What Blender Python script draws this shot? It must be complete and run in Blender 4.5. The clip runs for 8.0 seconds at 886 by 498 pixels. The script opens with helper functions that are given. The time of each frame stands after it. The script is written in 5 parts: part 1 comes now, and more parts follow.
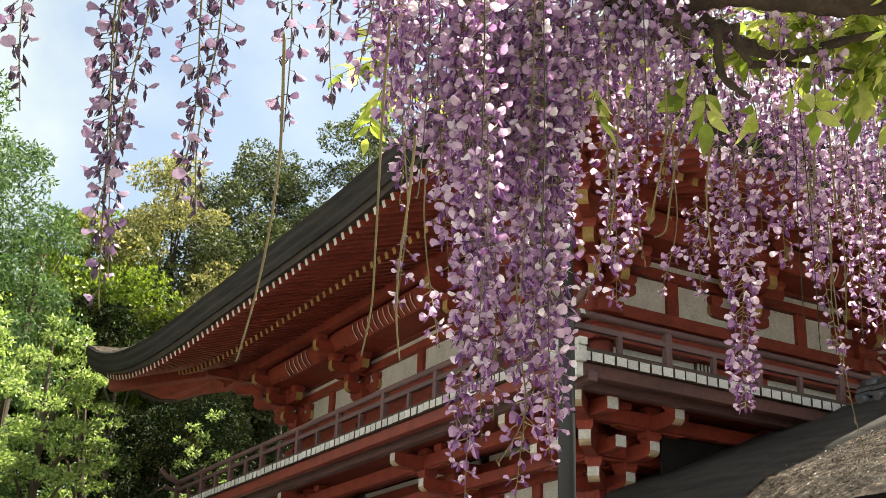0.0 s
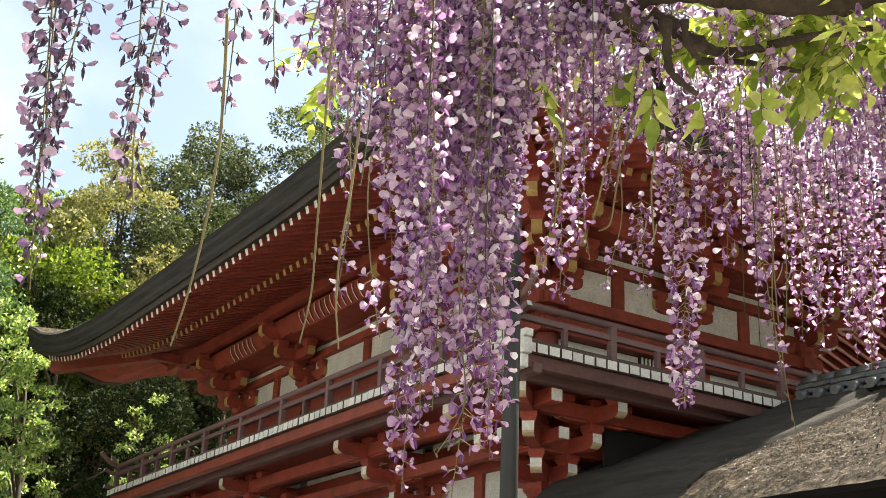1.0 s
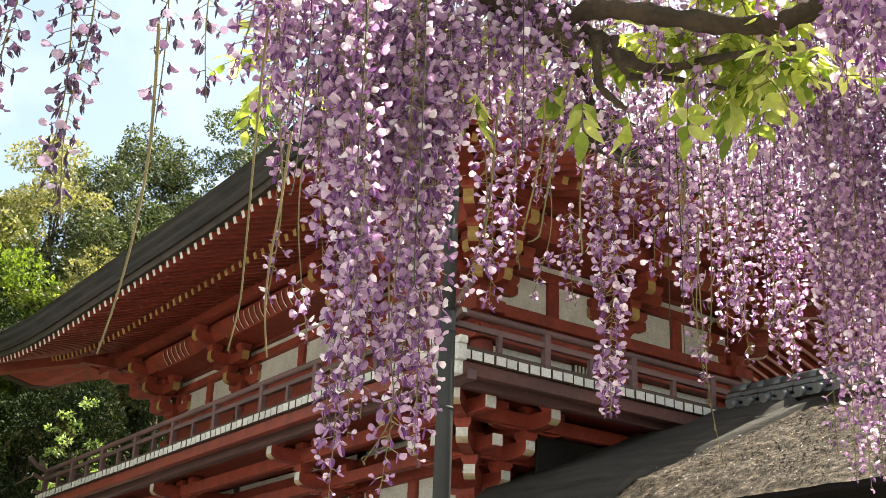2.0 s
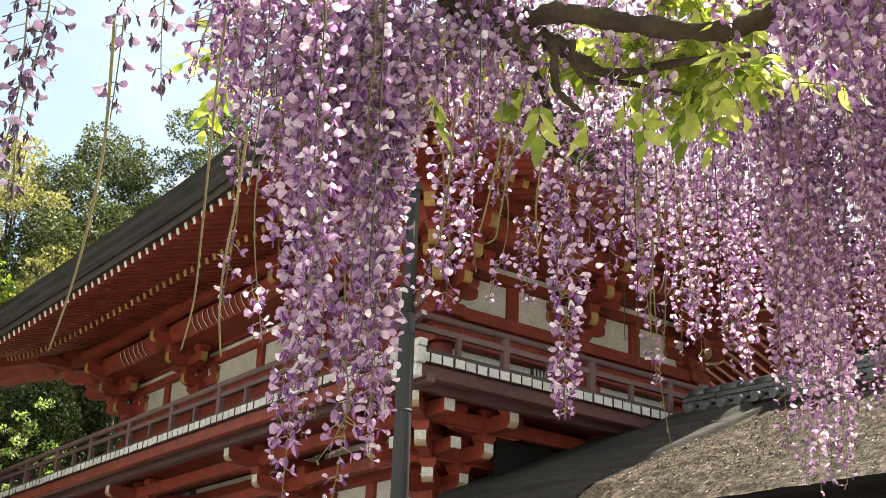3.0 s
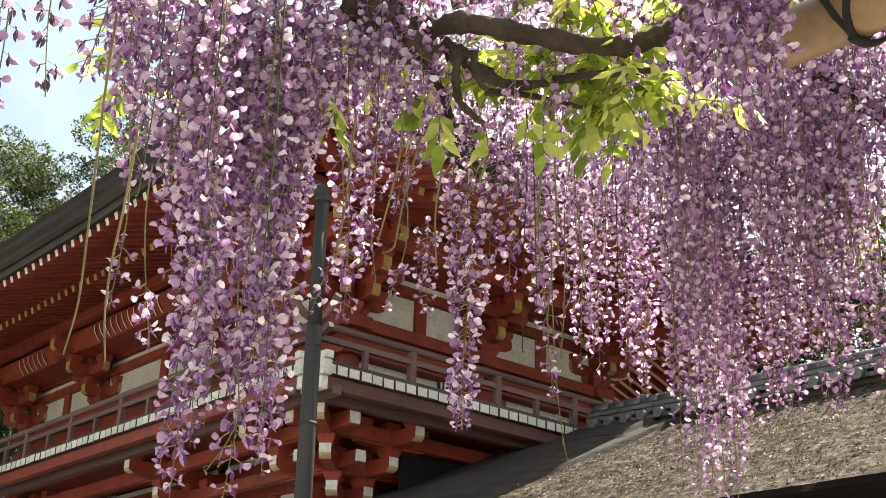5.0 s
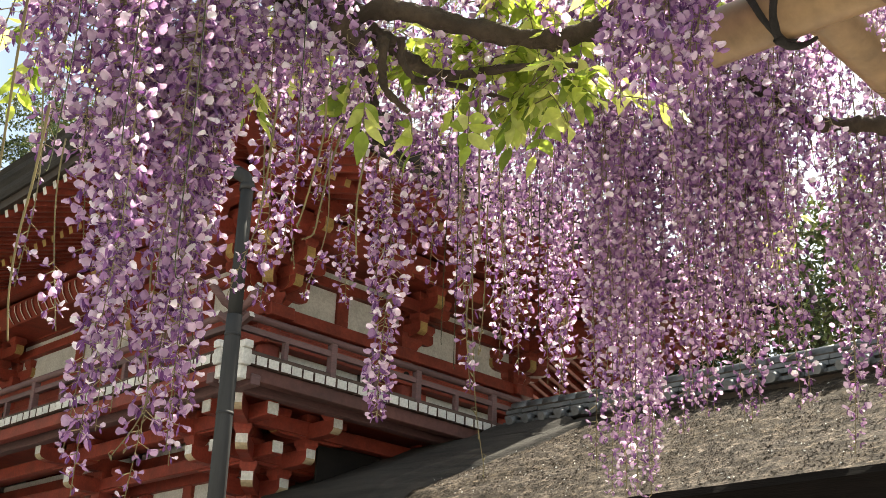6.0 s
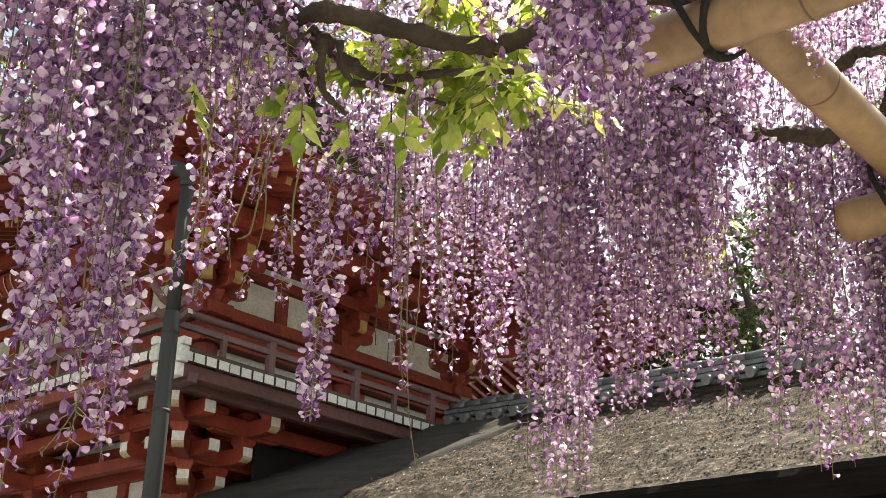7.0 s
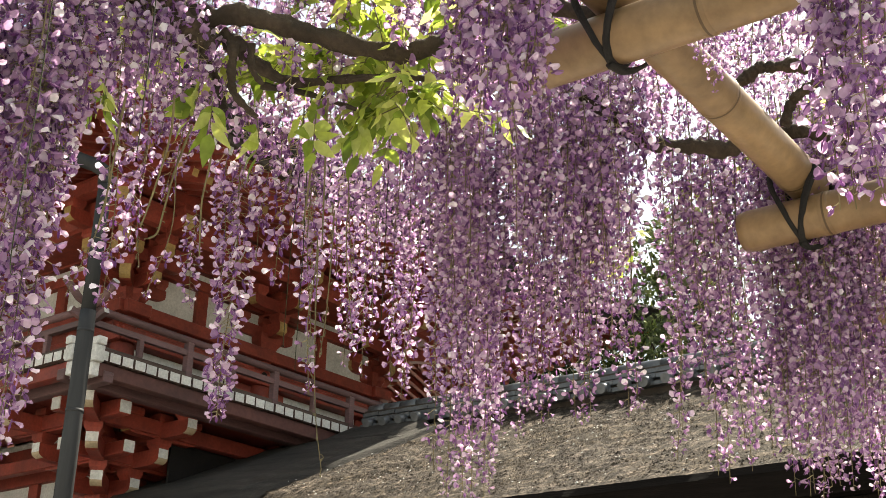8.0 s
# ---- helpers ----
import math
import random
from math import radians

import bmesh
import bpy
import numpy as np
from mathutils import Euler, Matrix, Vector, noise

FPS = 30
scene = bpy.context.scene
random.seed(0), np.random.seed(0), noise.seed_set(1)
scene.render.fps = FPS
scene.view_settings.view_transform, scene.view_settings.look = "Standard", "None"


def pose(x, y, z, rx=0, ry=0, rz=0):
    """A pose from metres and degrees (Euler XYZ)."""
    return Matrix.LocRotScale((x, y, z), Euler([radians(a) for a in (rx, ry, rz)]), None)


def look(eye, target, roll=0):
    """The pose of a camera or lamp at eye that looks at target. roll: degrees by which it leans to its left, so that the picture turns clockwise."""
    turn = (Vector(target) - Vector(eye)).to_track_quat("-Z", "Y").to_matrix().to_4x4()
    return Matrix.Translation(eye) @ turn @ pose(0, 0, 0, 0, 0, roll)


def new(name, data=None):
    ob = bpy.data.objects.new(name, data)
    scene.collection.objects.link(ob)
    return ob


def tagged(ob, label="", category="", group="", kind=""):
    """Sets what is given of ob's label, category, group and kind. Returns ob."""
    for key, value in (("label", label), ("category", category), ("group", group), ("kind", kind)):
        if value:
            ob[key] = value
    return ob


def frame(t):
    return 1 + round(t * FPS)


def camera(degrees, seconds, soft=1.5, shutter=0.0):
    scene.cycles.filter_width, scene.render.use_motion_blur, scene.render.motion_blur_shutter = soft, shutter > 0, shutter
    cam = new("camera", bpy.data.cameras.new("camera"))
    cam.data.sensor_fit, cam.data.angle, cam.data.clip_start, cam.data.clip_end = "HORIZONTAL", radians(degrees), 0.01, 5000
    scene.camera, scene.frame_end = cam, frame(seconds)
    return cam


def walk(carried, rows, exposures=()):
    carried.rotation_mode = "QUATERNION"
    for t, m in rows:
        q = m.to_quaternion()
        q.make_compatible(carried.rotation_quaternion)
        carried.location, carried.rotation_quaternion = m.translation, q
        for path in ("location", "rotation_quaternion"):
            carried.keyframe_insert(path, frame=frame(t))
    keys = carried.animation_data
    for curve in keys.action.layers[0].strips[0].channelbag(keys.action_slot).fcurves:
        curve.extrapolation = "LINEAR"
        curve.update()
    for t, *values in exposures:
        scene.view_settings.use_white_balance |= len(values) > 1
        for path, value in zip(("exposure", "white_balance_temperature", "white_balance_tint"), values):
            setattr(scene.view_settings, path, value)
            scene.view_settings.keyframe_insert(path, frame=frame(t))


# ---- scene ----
cam = camera(38.9, 8.0, soft=0.9)
PATH = [
    (0, (-8.537, -12.042, 1.41), (-7.623, -10.417, 2.134), 2.1),
    (0.5, (-8.525, -12.032, 1.414), (-7.576, -10.423, 2.128), 2.3),
    (1, (-8.521, -12.035, 1.416), (-7.534, -10.447, 2.127), 2.6),
    (1.5, (-8.524, -12.049, 1.417), (-7.492, -10.493, 2.134), 2.4),
    (3, (-8.521, -12.072, 1.409), (-7.405, -10.582, 2.139), 2.1),
    (3.5, (-8.517, -12.077, 1.409), (-7.377, -10.607, 2.143), 1.8),
    (4, (-8.514, -12.087, 1.41), (-7.35, -10.642, 2.156), 1.4),
    (5.5, (-8.473, -12.06, 1.409), (-7.211, -10.703, 2.161), 1.8),
    (6, (-8.463, -12.055, 1.411), (-7.154, -10.742, 2.161), 2.0),
    (6.5, (-8.466, -12.06, 1.411), (-7.129, -10.776, 2.161), 2.0),
    (7, (-8.476, -12.086, 1.404), (-7.104, -10.841, 2.156), 1.8),
    (7.5, (-8.482, -12.112, 1.4), (-7.07, -10.917, 2.158), 1.5),
    (8, (-8.478, -12.13, 1.395), (-7.029, -10.979, 2.155), 1.3),
]
walk(cam, [(t, look(eye, target, roll)) for t, eye, target, roll in PATH], [(0, 1.68, 7350, 5), (1.5, 1.99, 7350, 5), (4, 1.98, 7350, 5), (5.5, 1.85, 7350, 5.5), (8, 1.75, 7350, 5)])

# ---- sky and sun: high sun beyond the gate ----
SUN = Vector((0.70, -0.09, 1.0)).normalized()
world = bpy.data.worlds.new("sky")
scene.world = world
world.use_nodes = True
wn = world.node_tree.nodes
sky = wn.new("ShaderNodeTexSky")
sky.sky_type = "NISHITA"
sky.sun_disc = False
sky.sun_elevation = math.asin(SUN.z)
sky.sun_rotation = math.atan2(SUN.x, SUN.y)
sky.air_density, sky.dust_density, sky.ozone_density = 1.1, 3.2, 0.4
# thin bright cloud over the whole sky
where = wn.new("ShaderNodeTexCoord")
cloud = wn.new("ShaderNodeTexNoise")
cloud.inputs["Scale"].default_value, cloud.inputs["Detail"].default_value, cloud.inputs["Roughness"].default_value = 3.2, 6.0, 0.55
cover = wn.new("ShaderNodeMapRange")
cover.inputs["From Min"].default_value, cover.inputs["From Max"].default_value, cover.inputs["To Max"].default_value = 0.40, 0.66, 0.95
veil = wn.new("ShaderNodeMix")
veil.data_type = "RGBA"
veil.inputs[7].default_value = (3.8, 4.2, 4.2, 1)
world.node_tree.links.new(where.outputs["Generated"], cloud.inputs["Vector"])
world.node_tree.links.new(cloud.outputs["Fac"], cover.inputs["Value"])
world.node_tree.links.new(cover.outputs["Result"], veil.inputs[0])
world.node_tree.links.new(sky.outputs["Color"], veil.inputs[6])
world.node_tree.links.new(veil.outputs[2], wn["Background"].inputs["Color"])
wn["Background"].inputs["Strength"].default_value = 0.088
sun_data = bpy.data.lights.new("sun", "SUN")
sun_data.energy, sun_data.angle, sun_data.color = 5.0, radians(0.5), (1.0, 0.96, 0.88)
sun = new("sun", sun_data)
sun.matrix_world = look(SUN * 50, (0, 0, 0))

# ---- materials ----
def material(name, rough=0.7, metal=0.0, spec=0.3):
    m = bpy.data.materials.new(name)
    m.use_nodes = True
    b = m.node_tree.nodes["Principled BSDF"]
    b.inputs["Roughness"].default_value = rough
    b.inputs["Metallic"].default_value = metal
    b.inputs["Specular IOR Level"].default_value = spec
    return m, m.node_tree, b


def node(tree, kind, **values):
    n = tree.nodes.new(kind)
    for key, value in values.items():
        n.inputs[key].default_value = value
    return n


def ramp(tree, source, stops):
    r = tree.nodes.new("ShaderNodeValToRGB")
    e = r.color_ramp.elements
    while len(e) < len(stops):
        e.new(0.5)
    for item, (at, col) in zip(e, stops):
        item.position, item.color = at, (*col, 1)
    tree.links.new(source, r.inputs["Fac"])
    return r.outputs["Color"]


def coords(tree, stretch=(1, 1, 1)):
    c = tree.nodes.new("ShaderNodeTexCoord")
    mp = tree.nodes.new("ShaderNodeMapping")
    mp.inputs["Scale"].default_value = stretch
    tree.links.new(c.outputs["Object"], mp.inputs["Vector"])
    return mp.outputs["Vector"]


def mix(tree, fac, a, b, how="MIX"):
    n = tree.nodes.new("ShaderNodeMix")
    n.data_type, n.blend_type = "RGBA", how
    for value, sock in ((fac, n.inputs[0]), (a, n.inputs[6]), (b, n.inputs[7])):
        if isinstance(value, bpy.types.NodeSocket):
            tree.links.new(value, sock)
        else:
            sock.default_value = value if isinstance(value, float) else (*value, 1)
    return n.outputs[2]


def painted(name, base, dark, rough=0.6, grain=(9, 9, 9), bump=0.15, spread=0.25):
    """Surface with broad stains, fine grain and a little change from piece to piece."""
    m, t, b = material(name, rough)
    v = coords(t, grain)
    n1 = node(t, "ShaderNodeTexNoise", Scale=0.35, Detail=4.0, Roughness=0.6)
    n2 = node(t, "ShaderNodeTexNoise", Scale=3.0, Detail=6.0, Roughness=0.65)
    t.links.new(v, n1.inputs["Vector"])
    t.links.new(v, n2.inputs["Vector"])
    c1 = ramp(t, n1.outputs["Fac"], [(0.3, dark), (0.62, base)])
    c2 = ramp(t, n2.outputs["Fac"], [(0.3, (0.72, 0.72, 0.72)), (0.7, (1.08, 1.08, 1.08))])
    col = mix(t, 1.0, c1, c2, "MULTIPLY")
    info = t.nodes.new("ShaderNodeObjectInfo")
    c3 = ramp(t, info.outputs["Random"], [(0.0, (1 - spread,) * 3), (1.0, (1.0, 1.0, 1.0))])
    col = mix(t, 1.0, col, c3, "MULTIPLY")
    t.links.new(col, b.inputs["Base Color"])
    bp = node(t, "ShaderNodeBump", Strength=bump, Distance=0.01)
    t.links.new(n2.outputs["Fac"], bp.inputs["Height"])
    t.links.new(bp.outputs["Normal"], b.inputs["Normal"])
    return m


def leafy(name, stops, back, rough=0.5, through_share=0.45, spec=0.3, single=False):
    """Thin living tissue: colour changes from piece to piece, and light shines through."""
    m, t, b = material(name, rough, spec=spec)
    g = t.nodes.new("ShaderNodeObjectInfo" if single else "ShaderNodeNewGeometry")
    col = ramp(t, g.outputs["Random" if single else "Random Per Island"], stops)
    n = node(t, "ShaderNodeTexNoise", Scale=60.0, Detail=2.0)
    t.links.new(coords(t), n.inputs["Vector"])
    col = mix(t, 1.0, col, ramp(t, n.outputs["Fac"], [(0.3, (0.8, 0.8, 0.8)), (0.7, (1.1, 1.1, 1.1))]), "MULTIPLY")
    t.links.new(col, b.inputs["Base Color"])
    tr = t.nodes.new("ShaderNodeBsdfTranslucent")
    t.links.new(mix(t, 1.0, col, back, "MULTIPLY"), tr.inputs["Color"])
    ms = t.nodes.new("ShaderNodeMixShader")
    ms.inputs["Fac"].default_value = through_share
    t.links.new(b.outputs["BSDF"], ms.inputs[1])
    t.links.new(tr.outputs["BSDF"], ms.inputs[2])
    t.links.new(ms.outputs["Shader"], t.nodes["Material Output"].inputs["Surface"])
    return m


VERMILION = painted("vermilion_paint", (0.30, 0.053, 0.034), (0.18, 0.035, 0.025), 0.55)
OCHRE = painted("ochre_paint", (0.46, 0.31, 0.12), (0.33, 0.21, 0.085), 0.6)
CREAM = painted("cream_edge_paint", (0.50, 0.39, 0.26), (0.36, 0.27, 0.17), 0.65)
WHITE = painted("white_end_paint", (0.72, 0.70, 0.67), (0.55, 0.53, 0.50), 0.7)
PLASTER = painted("white_plaster", (0.60, 0.585, 0.565), (0.48, 0.467, 0.45), 0.85, bump=0.08, spread=0.06)
RAILRED = painted("weathered_red_rail", (0.165, 0.085, 0.085), (0.11, 0.066, 0.066), 0.6, (4, 4, 20))
BROWN_BEAM = painted("red_brown_beam", (0.145, 0.058, 0.050), (0.088, 0.042, 0.038), 0.7, (4, 4, 4), 0.2)
GREYWOOD = painted("weathered_grey_wood", (0.13, 0.085, 0.07), (0.08, 0.05, 0.042), 0.75, (3, 3, 25), 0.3)
# near-black that stands in for the shade under the balcony
SHADE_BLACK = painted("under_balcony_shade", (0.014, 0.011, 0.010), (0.007, 0.006, 0.006), 0.95)
DARKWOOD = painted("dark_stained_wood", (0.055, 0.04, 0.032), (0.03, 0.022, 0.018), 0.7)
POLE = painted("dark_grey_pole_paint", (0.040, 0.040, 0.042), (0.024, 0.024, 0.026), 0.7, (6, 6, 0.7), 0.06)
TILE = painted("smoked_grey_roof_tile", (0.16, 0.164, 0.175), (0.095, 0.098, 0.106), 0.36, (4, 4, 4), 0.1)
TILE.node_tree.nodes["Principled BSDF"].inputs["Metallic"].default_value = 0.25
ROPE = painted("black_palm_rope", (0.018, 0.015, 0.014), (0.008, 0.008, 0.008), 0.85, (40, 40, 40), 0.6)
BAMBOO = painted("dry_bamboo", (0.25, 0.16, 0.084), (0.13, 0.08, 0.044), 0.42, (9, 9, 9), 0.06, 0.1)
NODE = painted("bamboo_node", (0.10, 0.06, 0.03), (0.07, 0.042, 0.022), 0.55)
BRANCH = painted("vine_bark", (0.092, 0.066, 0.046), (0.026, 0.019, 0.014), 0.9, (30, 30, 30), 1.0)
TRUNK = painted("tree_bark", (0.13, 0.10, 0.075), (0.06, 0.047, 0.036), 0.9, (6, 6, 2), 0.8)
GREEN_STEM = painted("dark_green_stem", (0.05, 0.055, 0.026), (0.028, 0.03, 0.016), 0.9)
STEM = painted("straw_green_stem", (0.20, 0.165, 0.078), (0.11, 0.085, 0.045), 0.55)
PEDICEL = painted("pale_flower_stalk", (0.42, 0.36, 0.20), (0.30, 0.24, 0.13), 0.5, (20, 20, 20))
GRAVEL = painted("court_gravel", (0.38, 0.36, 0.33), (0.29, 0.275, 0.25), 0.95, (14, 14, 14), 0.6)
STONE = painted("base_stone", (0.36, 0.345, 0.32), (0.24, 0.23, 0.215), 0.85)
# the near-white upper stops paint sun glints on some of the petals
PETAL = leafy("lilac_petal", [(0.0, (0.35, 0.20, 0.375)), (0.35, (0.56, 0.385, 0.555)), (0.70, (0.73, 0.58, 0.72)), (0.86, (0.87, 0.77, 0.86)), (0.95, (0.98, 0.96, 0.98))], (1.0, 0.92, 0.99), 0.22, 0.60, 0.8)
PETAL_MID = leafy("lilac_petal_base", [(0.0, (0.18, 0.075, 0.215)), (0.5, (0.37, 0.20, 0.395)), (1.0, (0.64, 0.47, 0.64))], (1.0, 0.88, 0.98), 0.32, 0.46, 0.6)
KEEL = leafy("violet_keel", [(0.0, (0.11, 0.034, 0.145)), (0.6, (0.215, 0.085, 0.265)), (1.0, (0.46, 0.27, 0.48))], (1.0, 0.78, 0.98), 0.36, 0.36, 0.5)
# darker, greyer petal copy: the shade on the loose strands is in its colour
PETAL_SHADED = leafy("shaded_petal", [(0.0, (0.15, 0.09, 0.185)), (0.5, (0.31, 0.22, 0.345)), (1.0, (0.54, 0.445, 0.57))], (1.0, 0.85, 1.0), 0.42, 0.28)
POD = leafy("dark_bud", [(0.0, (0.035, 0.025, 0.04)), (1.0, (0.10, 0.06, 0.11))], (1.0, 0.8, 1.0), 0.5, 0.1)
LEAFLET = leafy("wisteria_leaf", [(0.0, (0.11, 0.17, 0.03)), (0.3, (0.22, 0.30, 0.06)), (0.65, (0.40, 0.47, 0.13)), (1.0, (0.62, 0.66, 0.30))], (1.25, 1.2, 0.8), 0.32, 0.64, single=True)
LEAF_DARK = leafy("evergreen_leaf", [(0.0, (0.026, 0.040, 0.016)), (0.6, (0.082, 0.107, 0.046)), (1.0, (0.22, 0.235, 0.125))], (1.2, 1.3, 0.6), 0.5, 0.22, 0.3)
# evergreen leaf with the deep shade of the woods put into its colour
LEAF_SHADED = leafy("shaded_evergreen_leaf", [(0.0, (0.007, 0.013, 0.005)), (0.6, (0.017, 0.027, 0.011)), (1.0, (0.04, 0.052, 0.02))], (1.2, 1.3, 0.5), 0.8, 0.12, 0.1)
LEAF_GOLD = leafy("young_gold_leaf", [(0.0, (0.12, 0.13, 0.055)), (0.6, (0.27, 0.27, 0.13)), (1.0, (0.46, 0.44, 0.27))], (1.3, 1.25, 0.6), 0.45, 0.4)
LEAF_FRESH = leafy("fresh_green_leaf", [(0.0, (0.055, 0.105, 0.02)), (0.5, (0.15, 0.225, 0.042)), (1.0, (0.31, 0.38, 0.085))], (1.3, 1.3, 0.6), 0.42, 0.45)
# paler copy of the fresh leaf, with the sun on it put into the colour
LEAF_SUNNY = leafy("sunlit_green_leaf", [(0.0, (0.09, 0.155, 0.052)), (0.5, (0.27, 0.37, 0.13)), (1.0, (0.55, 0.62, 0.30))], (1.2, 1.25, 0.75), 0.38, 0.48)
LEAF_BAMBOO = leafy("bamboo_leaf", [(0.0, (0.035, 0.08, 0.035)), (0.5, (0.075, 0.138, 0.055)), (1.0, (0.15, 0.22, 0.09))], (1.2, 1.3, 0.8), 0.45, 0.4)


def bark_roofing():
    m, t, b = material("cypress_bark_roof", 0.95, spec=0.15)
    v = coords(t)
    n1 = node(t, "ShaderNodeTexNoise", Scale=1.1, Detail=5.0, Roughness=0.6)
    n2 = node(t, "ShaderNodeTexNoise", Scale=9.0, Detail=8.0, Roughness=0.75)
    n3 = node(t, "ShaderNodeTexVoronoi", Scale=14.0)
    for n in (n1, n2, n3):
        t.links.new(v, n.inputs["Vector"])
    n4 = node(t, "ShaderNodeTexNoise", Scale=6.5, Detail=4.0, Roughness=0.7)
    t.links.new(v, n4.inputs["Vector"])
    a = ramp(t, n2.outputs["Fac"], [(0.34, (0.014, 0.011, 0.0095)), (0.52, (0.070, 0.057, 0.049)), (0.70, (0.240, 0.196, 0.165))])
    a = mix(t, 1.0, a, ramp(t, n4.outputs["Fac"], [(0.38, (0.42, 0.40, 0.36)), (0.60, (1.2, 1.17, 1.13))]), "MULTIPLY")
    moss = ramp(t, n1.outputs["Fac"], [(0.42, (1.0, 1.0, 1.0)), (0.62, (0.80, 0.76, 0.68))])
    spots = ramp(t, n3.outputs["Distance"], [(0.05, (0.45, 0.42, 0.36)), (0.16, (1.0, 1.0, 1.0))])
    t.links.new(mix(t, 1.0, mix(t, 1.0, a, moss, "MULTIPLY"), spots, "MULTIPLY"), b.inputs["Base Color"])
    bp = node(t, "ShaderNodeBump", Strength=0.9, Distance=0.04)
    t.links.new(n2.outputs["Fac"], bp.inputs["Height"])
    t.links.new(bp.outputs["Normal"], b.inputs["Normal"])
    return m


BARK = bark_roofing()
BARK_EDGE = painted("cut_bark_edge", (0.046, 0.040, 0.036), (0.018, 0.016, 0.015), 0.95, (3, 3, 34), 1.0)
# near-black copy of the cut bark, with the eave's shade in its colour
SHADED_EDGE = painted("shaded_cut_bark", (0.013, 0.010, 0.009), (0.006, 0.005, 0.004), 0.95, (4, 2, 30), 0.8)
SHADED_EDGE.node_tree.nodes["Principled BSDF"].inputs["Specular IOR Level"].default_value = 0.05

# ---- building helpers ----
def part(name, bm, material, parent=None, label=""):
    """Link a bmesh, given in world places, as one mesh object under a thing or part."""
    me = bpy.data.meshes.new(name)
    bm.to_mesh(me)
    bm.free()
    for m in material if isinstance(material, (list, tuple)) else [material]:
        me.materials.append(m)
    ob = new(name, me)
    if parent is not None:
        me.transform(Matrix.Translation(-Vector(parent.location)) if parent.parent is None else Matrix.Identity(4))
        ob.parent = parent
    return tagged(ob, label)


def piece(name, mesh, parent, m):
    """One more object on a shared mesh, at world pose m, under a thing that only has a place."""
    ob = new(name, mesh)
    ob.parent = parent
    ob.matrix_basis = Matrix.Translation(-Vector(parent.location)) @ m
    return ob


def thing(name, at, label, category, group="", kind=""):
    ob = new(name)
    ob.location = at
    ob.empty_display_size = 0.2
    return tagged(ob, label, category, group, kind)


def box(bm, lo, hi, m=None, mat=0):
    """A box from corner lo to corner hi."""
    vs = [Vector((x, y, z)) for z in (lo[2], hi[2]) for y in (lo[1], hi[1]) for x in (lo[0], hi[0])]
    vs = [bm.verts.new(m @ v if m else v) for v in vs]
    fs = [bm.faces.new([vs[i] for i in f]) for f in ((0, 2, 3, 1), (4, 5, 7, 6), (0, 1, 5, 4), (2, 6, 7, 3), (0, 4, 6, 2), (1, 3, 7, 5))]
    for f in fs:
        f.material_index = mat
    return fs


def bevelled(lo, hi, width=0.012):
    bm = bmesh.new()
    box(bm, lo, hi)
    bmesh.ops.bevel(bm, geom=bm.edges[:], offset=width, segments=1, affect="EDGES")
    return bm


def tube(bm, points, radii, sides=10, caps=True, mat=0, wobble=0.0, seed=0):
    """A round limb through points, with a radius at each."""
    rnd = random.Random(seed)
    pts = [Vector(p) for p in points]
    rings = []
    side = None
    for i, p in enumerate(pts):
        d = (pts[min(i + 1, len(pts) - 1)] - pts[max(i - 1, 0)]).normalized()
        if side is None:
            side = d.orthogonal().normalized()
        side = (side - d * side.dot(d)).normalized()
        up = d.cross(side)
        r = radii[i] if isinstance(radii, (list, tuple)) else radii
        ring = []
        for k in range(sides):
            a = 2 * math.pi * k / sides
            q = r * (1 + wobble * (rnd.random() - 0.5))
            ring.append(bm.verts.new(p + q * (math.cos(a) * side + math.sin(a) * up)))
        rings.append(ring)
    for a, b in zip(rings, rings[1:]):
        for k in range(sides):
            f = bm.faces.new((a[k], a[(k + 1) % sides], b[(k + 1) % sides], b[k]))
            f.smooth, f.material_index = True, mat
    if caps:
        for ring in (rings[0][::-1], rings[-1]):
            bm.faces.new(ring).material_index = mat
    return rings


def spline(points, n):
    """Points on a smooth curve through the given ones."""
    pts = [Vector(p) for p in points]
    out = []
    for i in range(len(pts) - 1):
        p0, p1, p2, p3 = pts[max(i - 1, 0)], pts[i], pts[i + 1], pts[min(i + 2, len(pts) - 1)]
        for k in range(n):
            t = k / n
            out.append(0.5 * (2 * p1 + (p2 - p0) * t + (2 * p0 - 5 * p1 + 4 * p2 - p3) * t * t + (3 * p1 - p0 - 3 * p2 + p3) * t ** 3))
    return out + [pts[-1]]


def mesh_of(name, verts, faces, mats, index=None, smooth=False):
    me = bpy.data.meshes.new(name)
    me.from_pydata([tuple(v) for v in verts], [], faces)
    for m in mats:
        me.materials.append(m)
    if index is not None:
        me.polygons.foreach_set("material_index", np.asarray(index, dtype=np.int32))
    if smooth:
        me.polygons.foreach_set("use_smooth", np.ones(len(me.polygons), dtype=bool))
    me.update()
    return me


def bm_mesh(name, bm, mats):
    me = bpy.data.meshes.new(name)
    bm.to_mesh(me)
    bm.free()
    for m in mats:
        me.materials.append(m)
    return me

# ---- ground ----
bm = bmesh.new()
for i in range(24):
    r0, r1 = (0 if i == 0 else 3 * 1.35 ** (i - 1)), 3 * 1.35 ** i
    for k in range(32):
        a0, a1 = 2 * math.pi * k / 32, 2 * math.pi * (k + 1) / 32
        ring = [(r0, a0), (r1, a0), (r1, a1), (r0, a1)] if r0 else [(0, a0), (r1, a0), (r1, a1)]
        bm.faces.new([bm.verts.new((r * math.cos(a), r * math.sin(a), 0)) for r, a in ring])
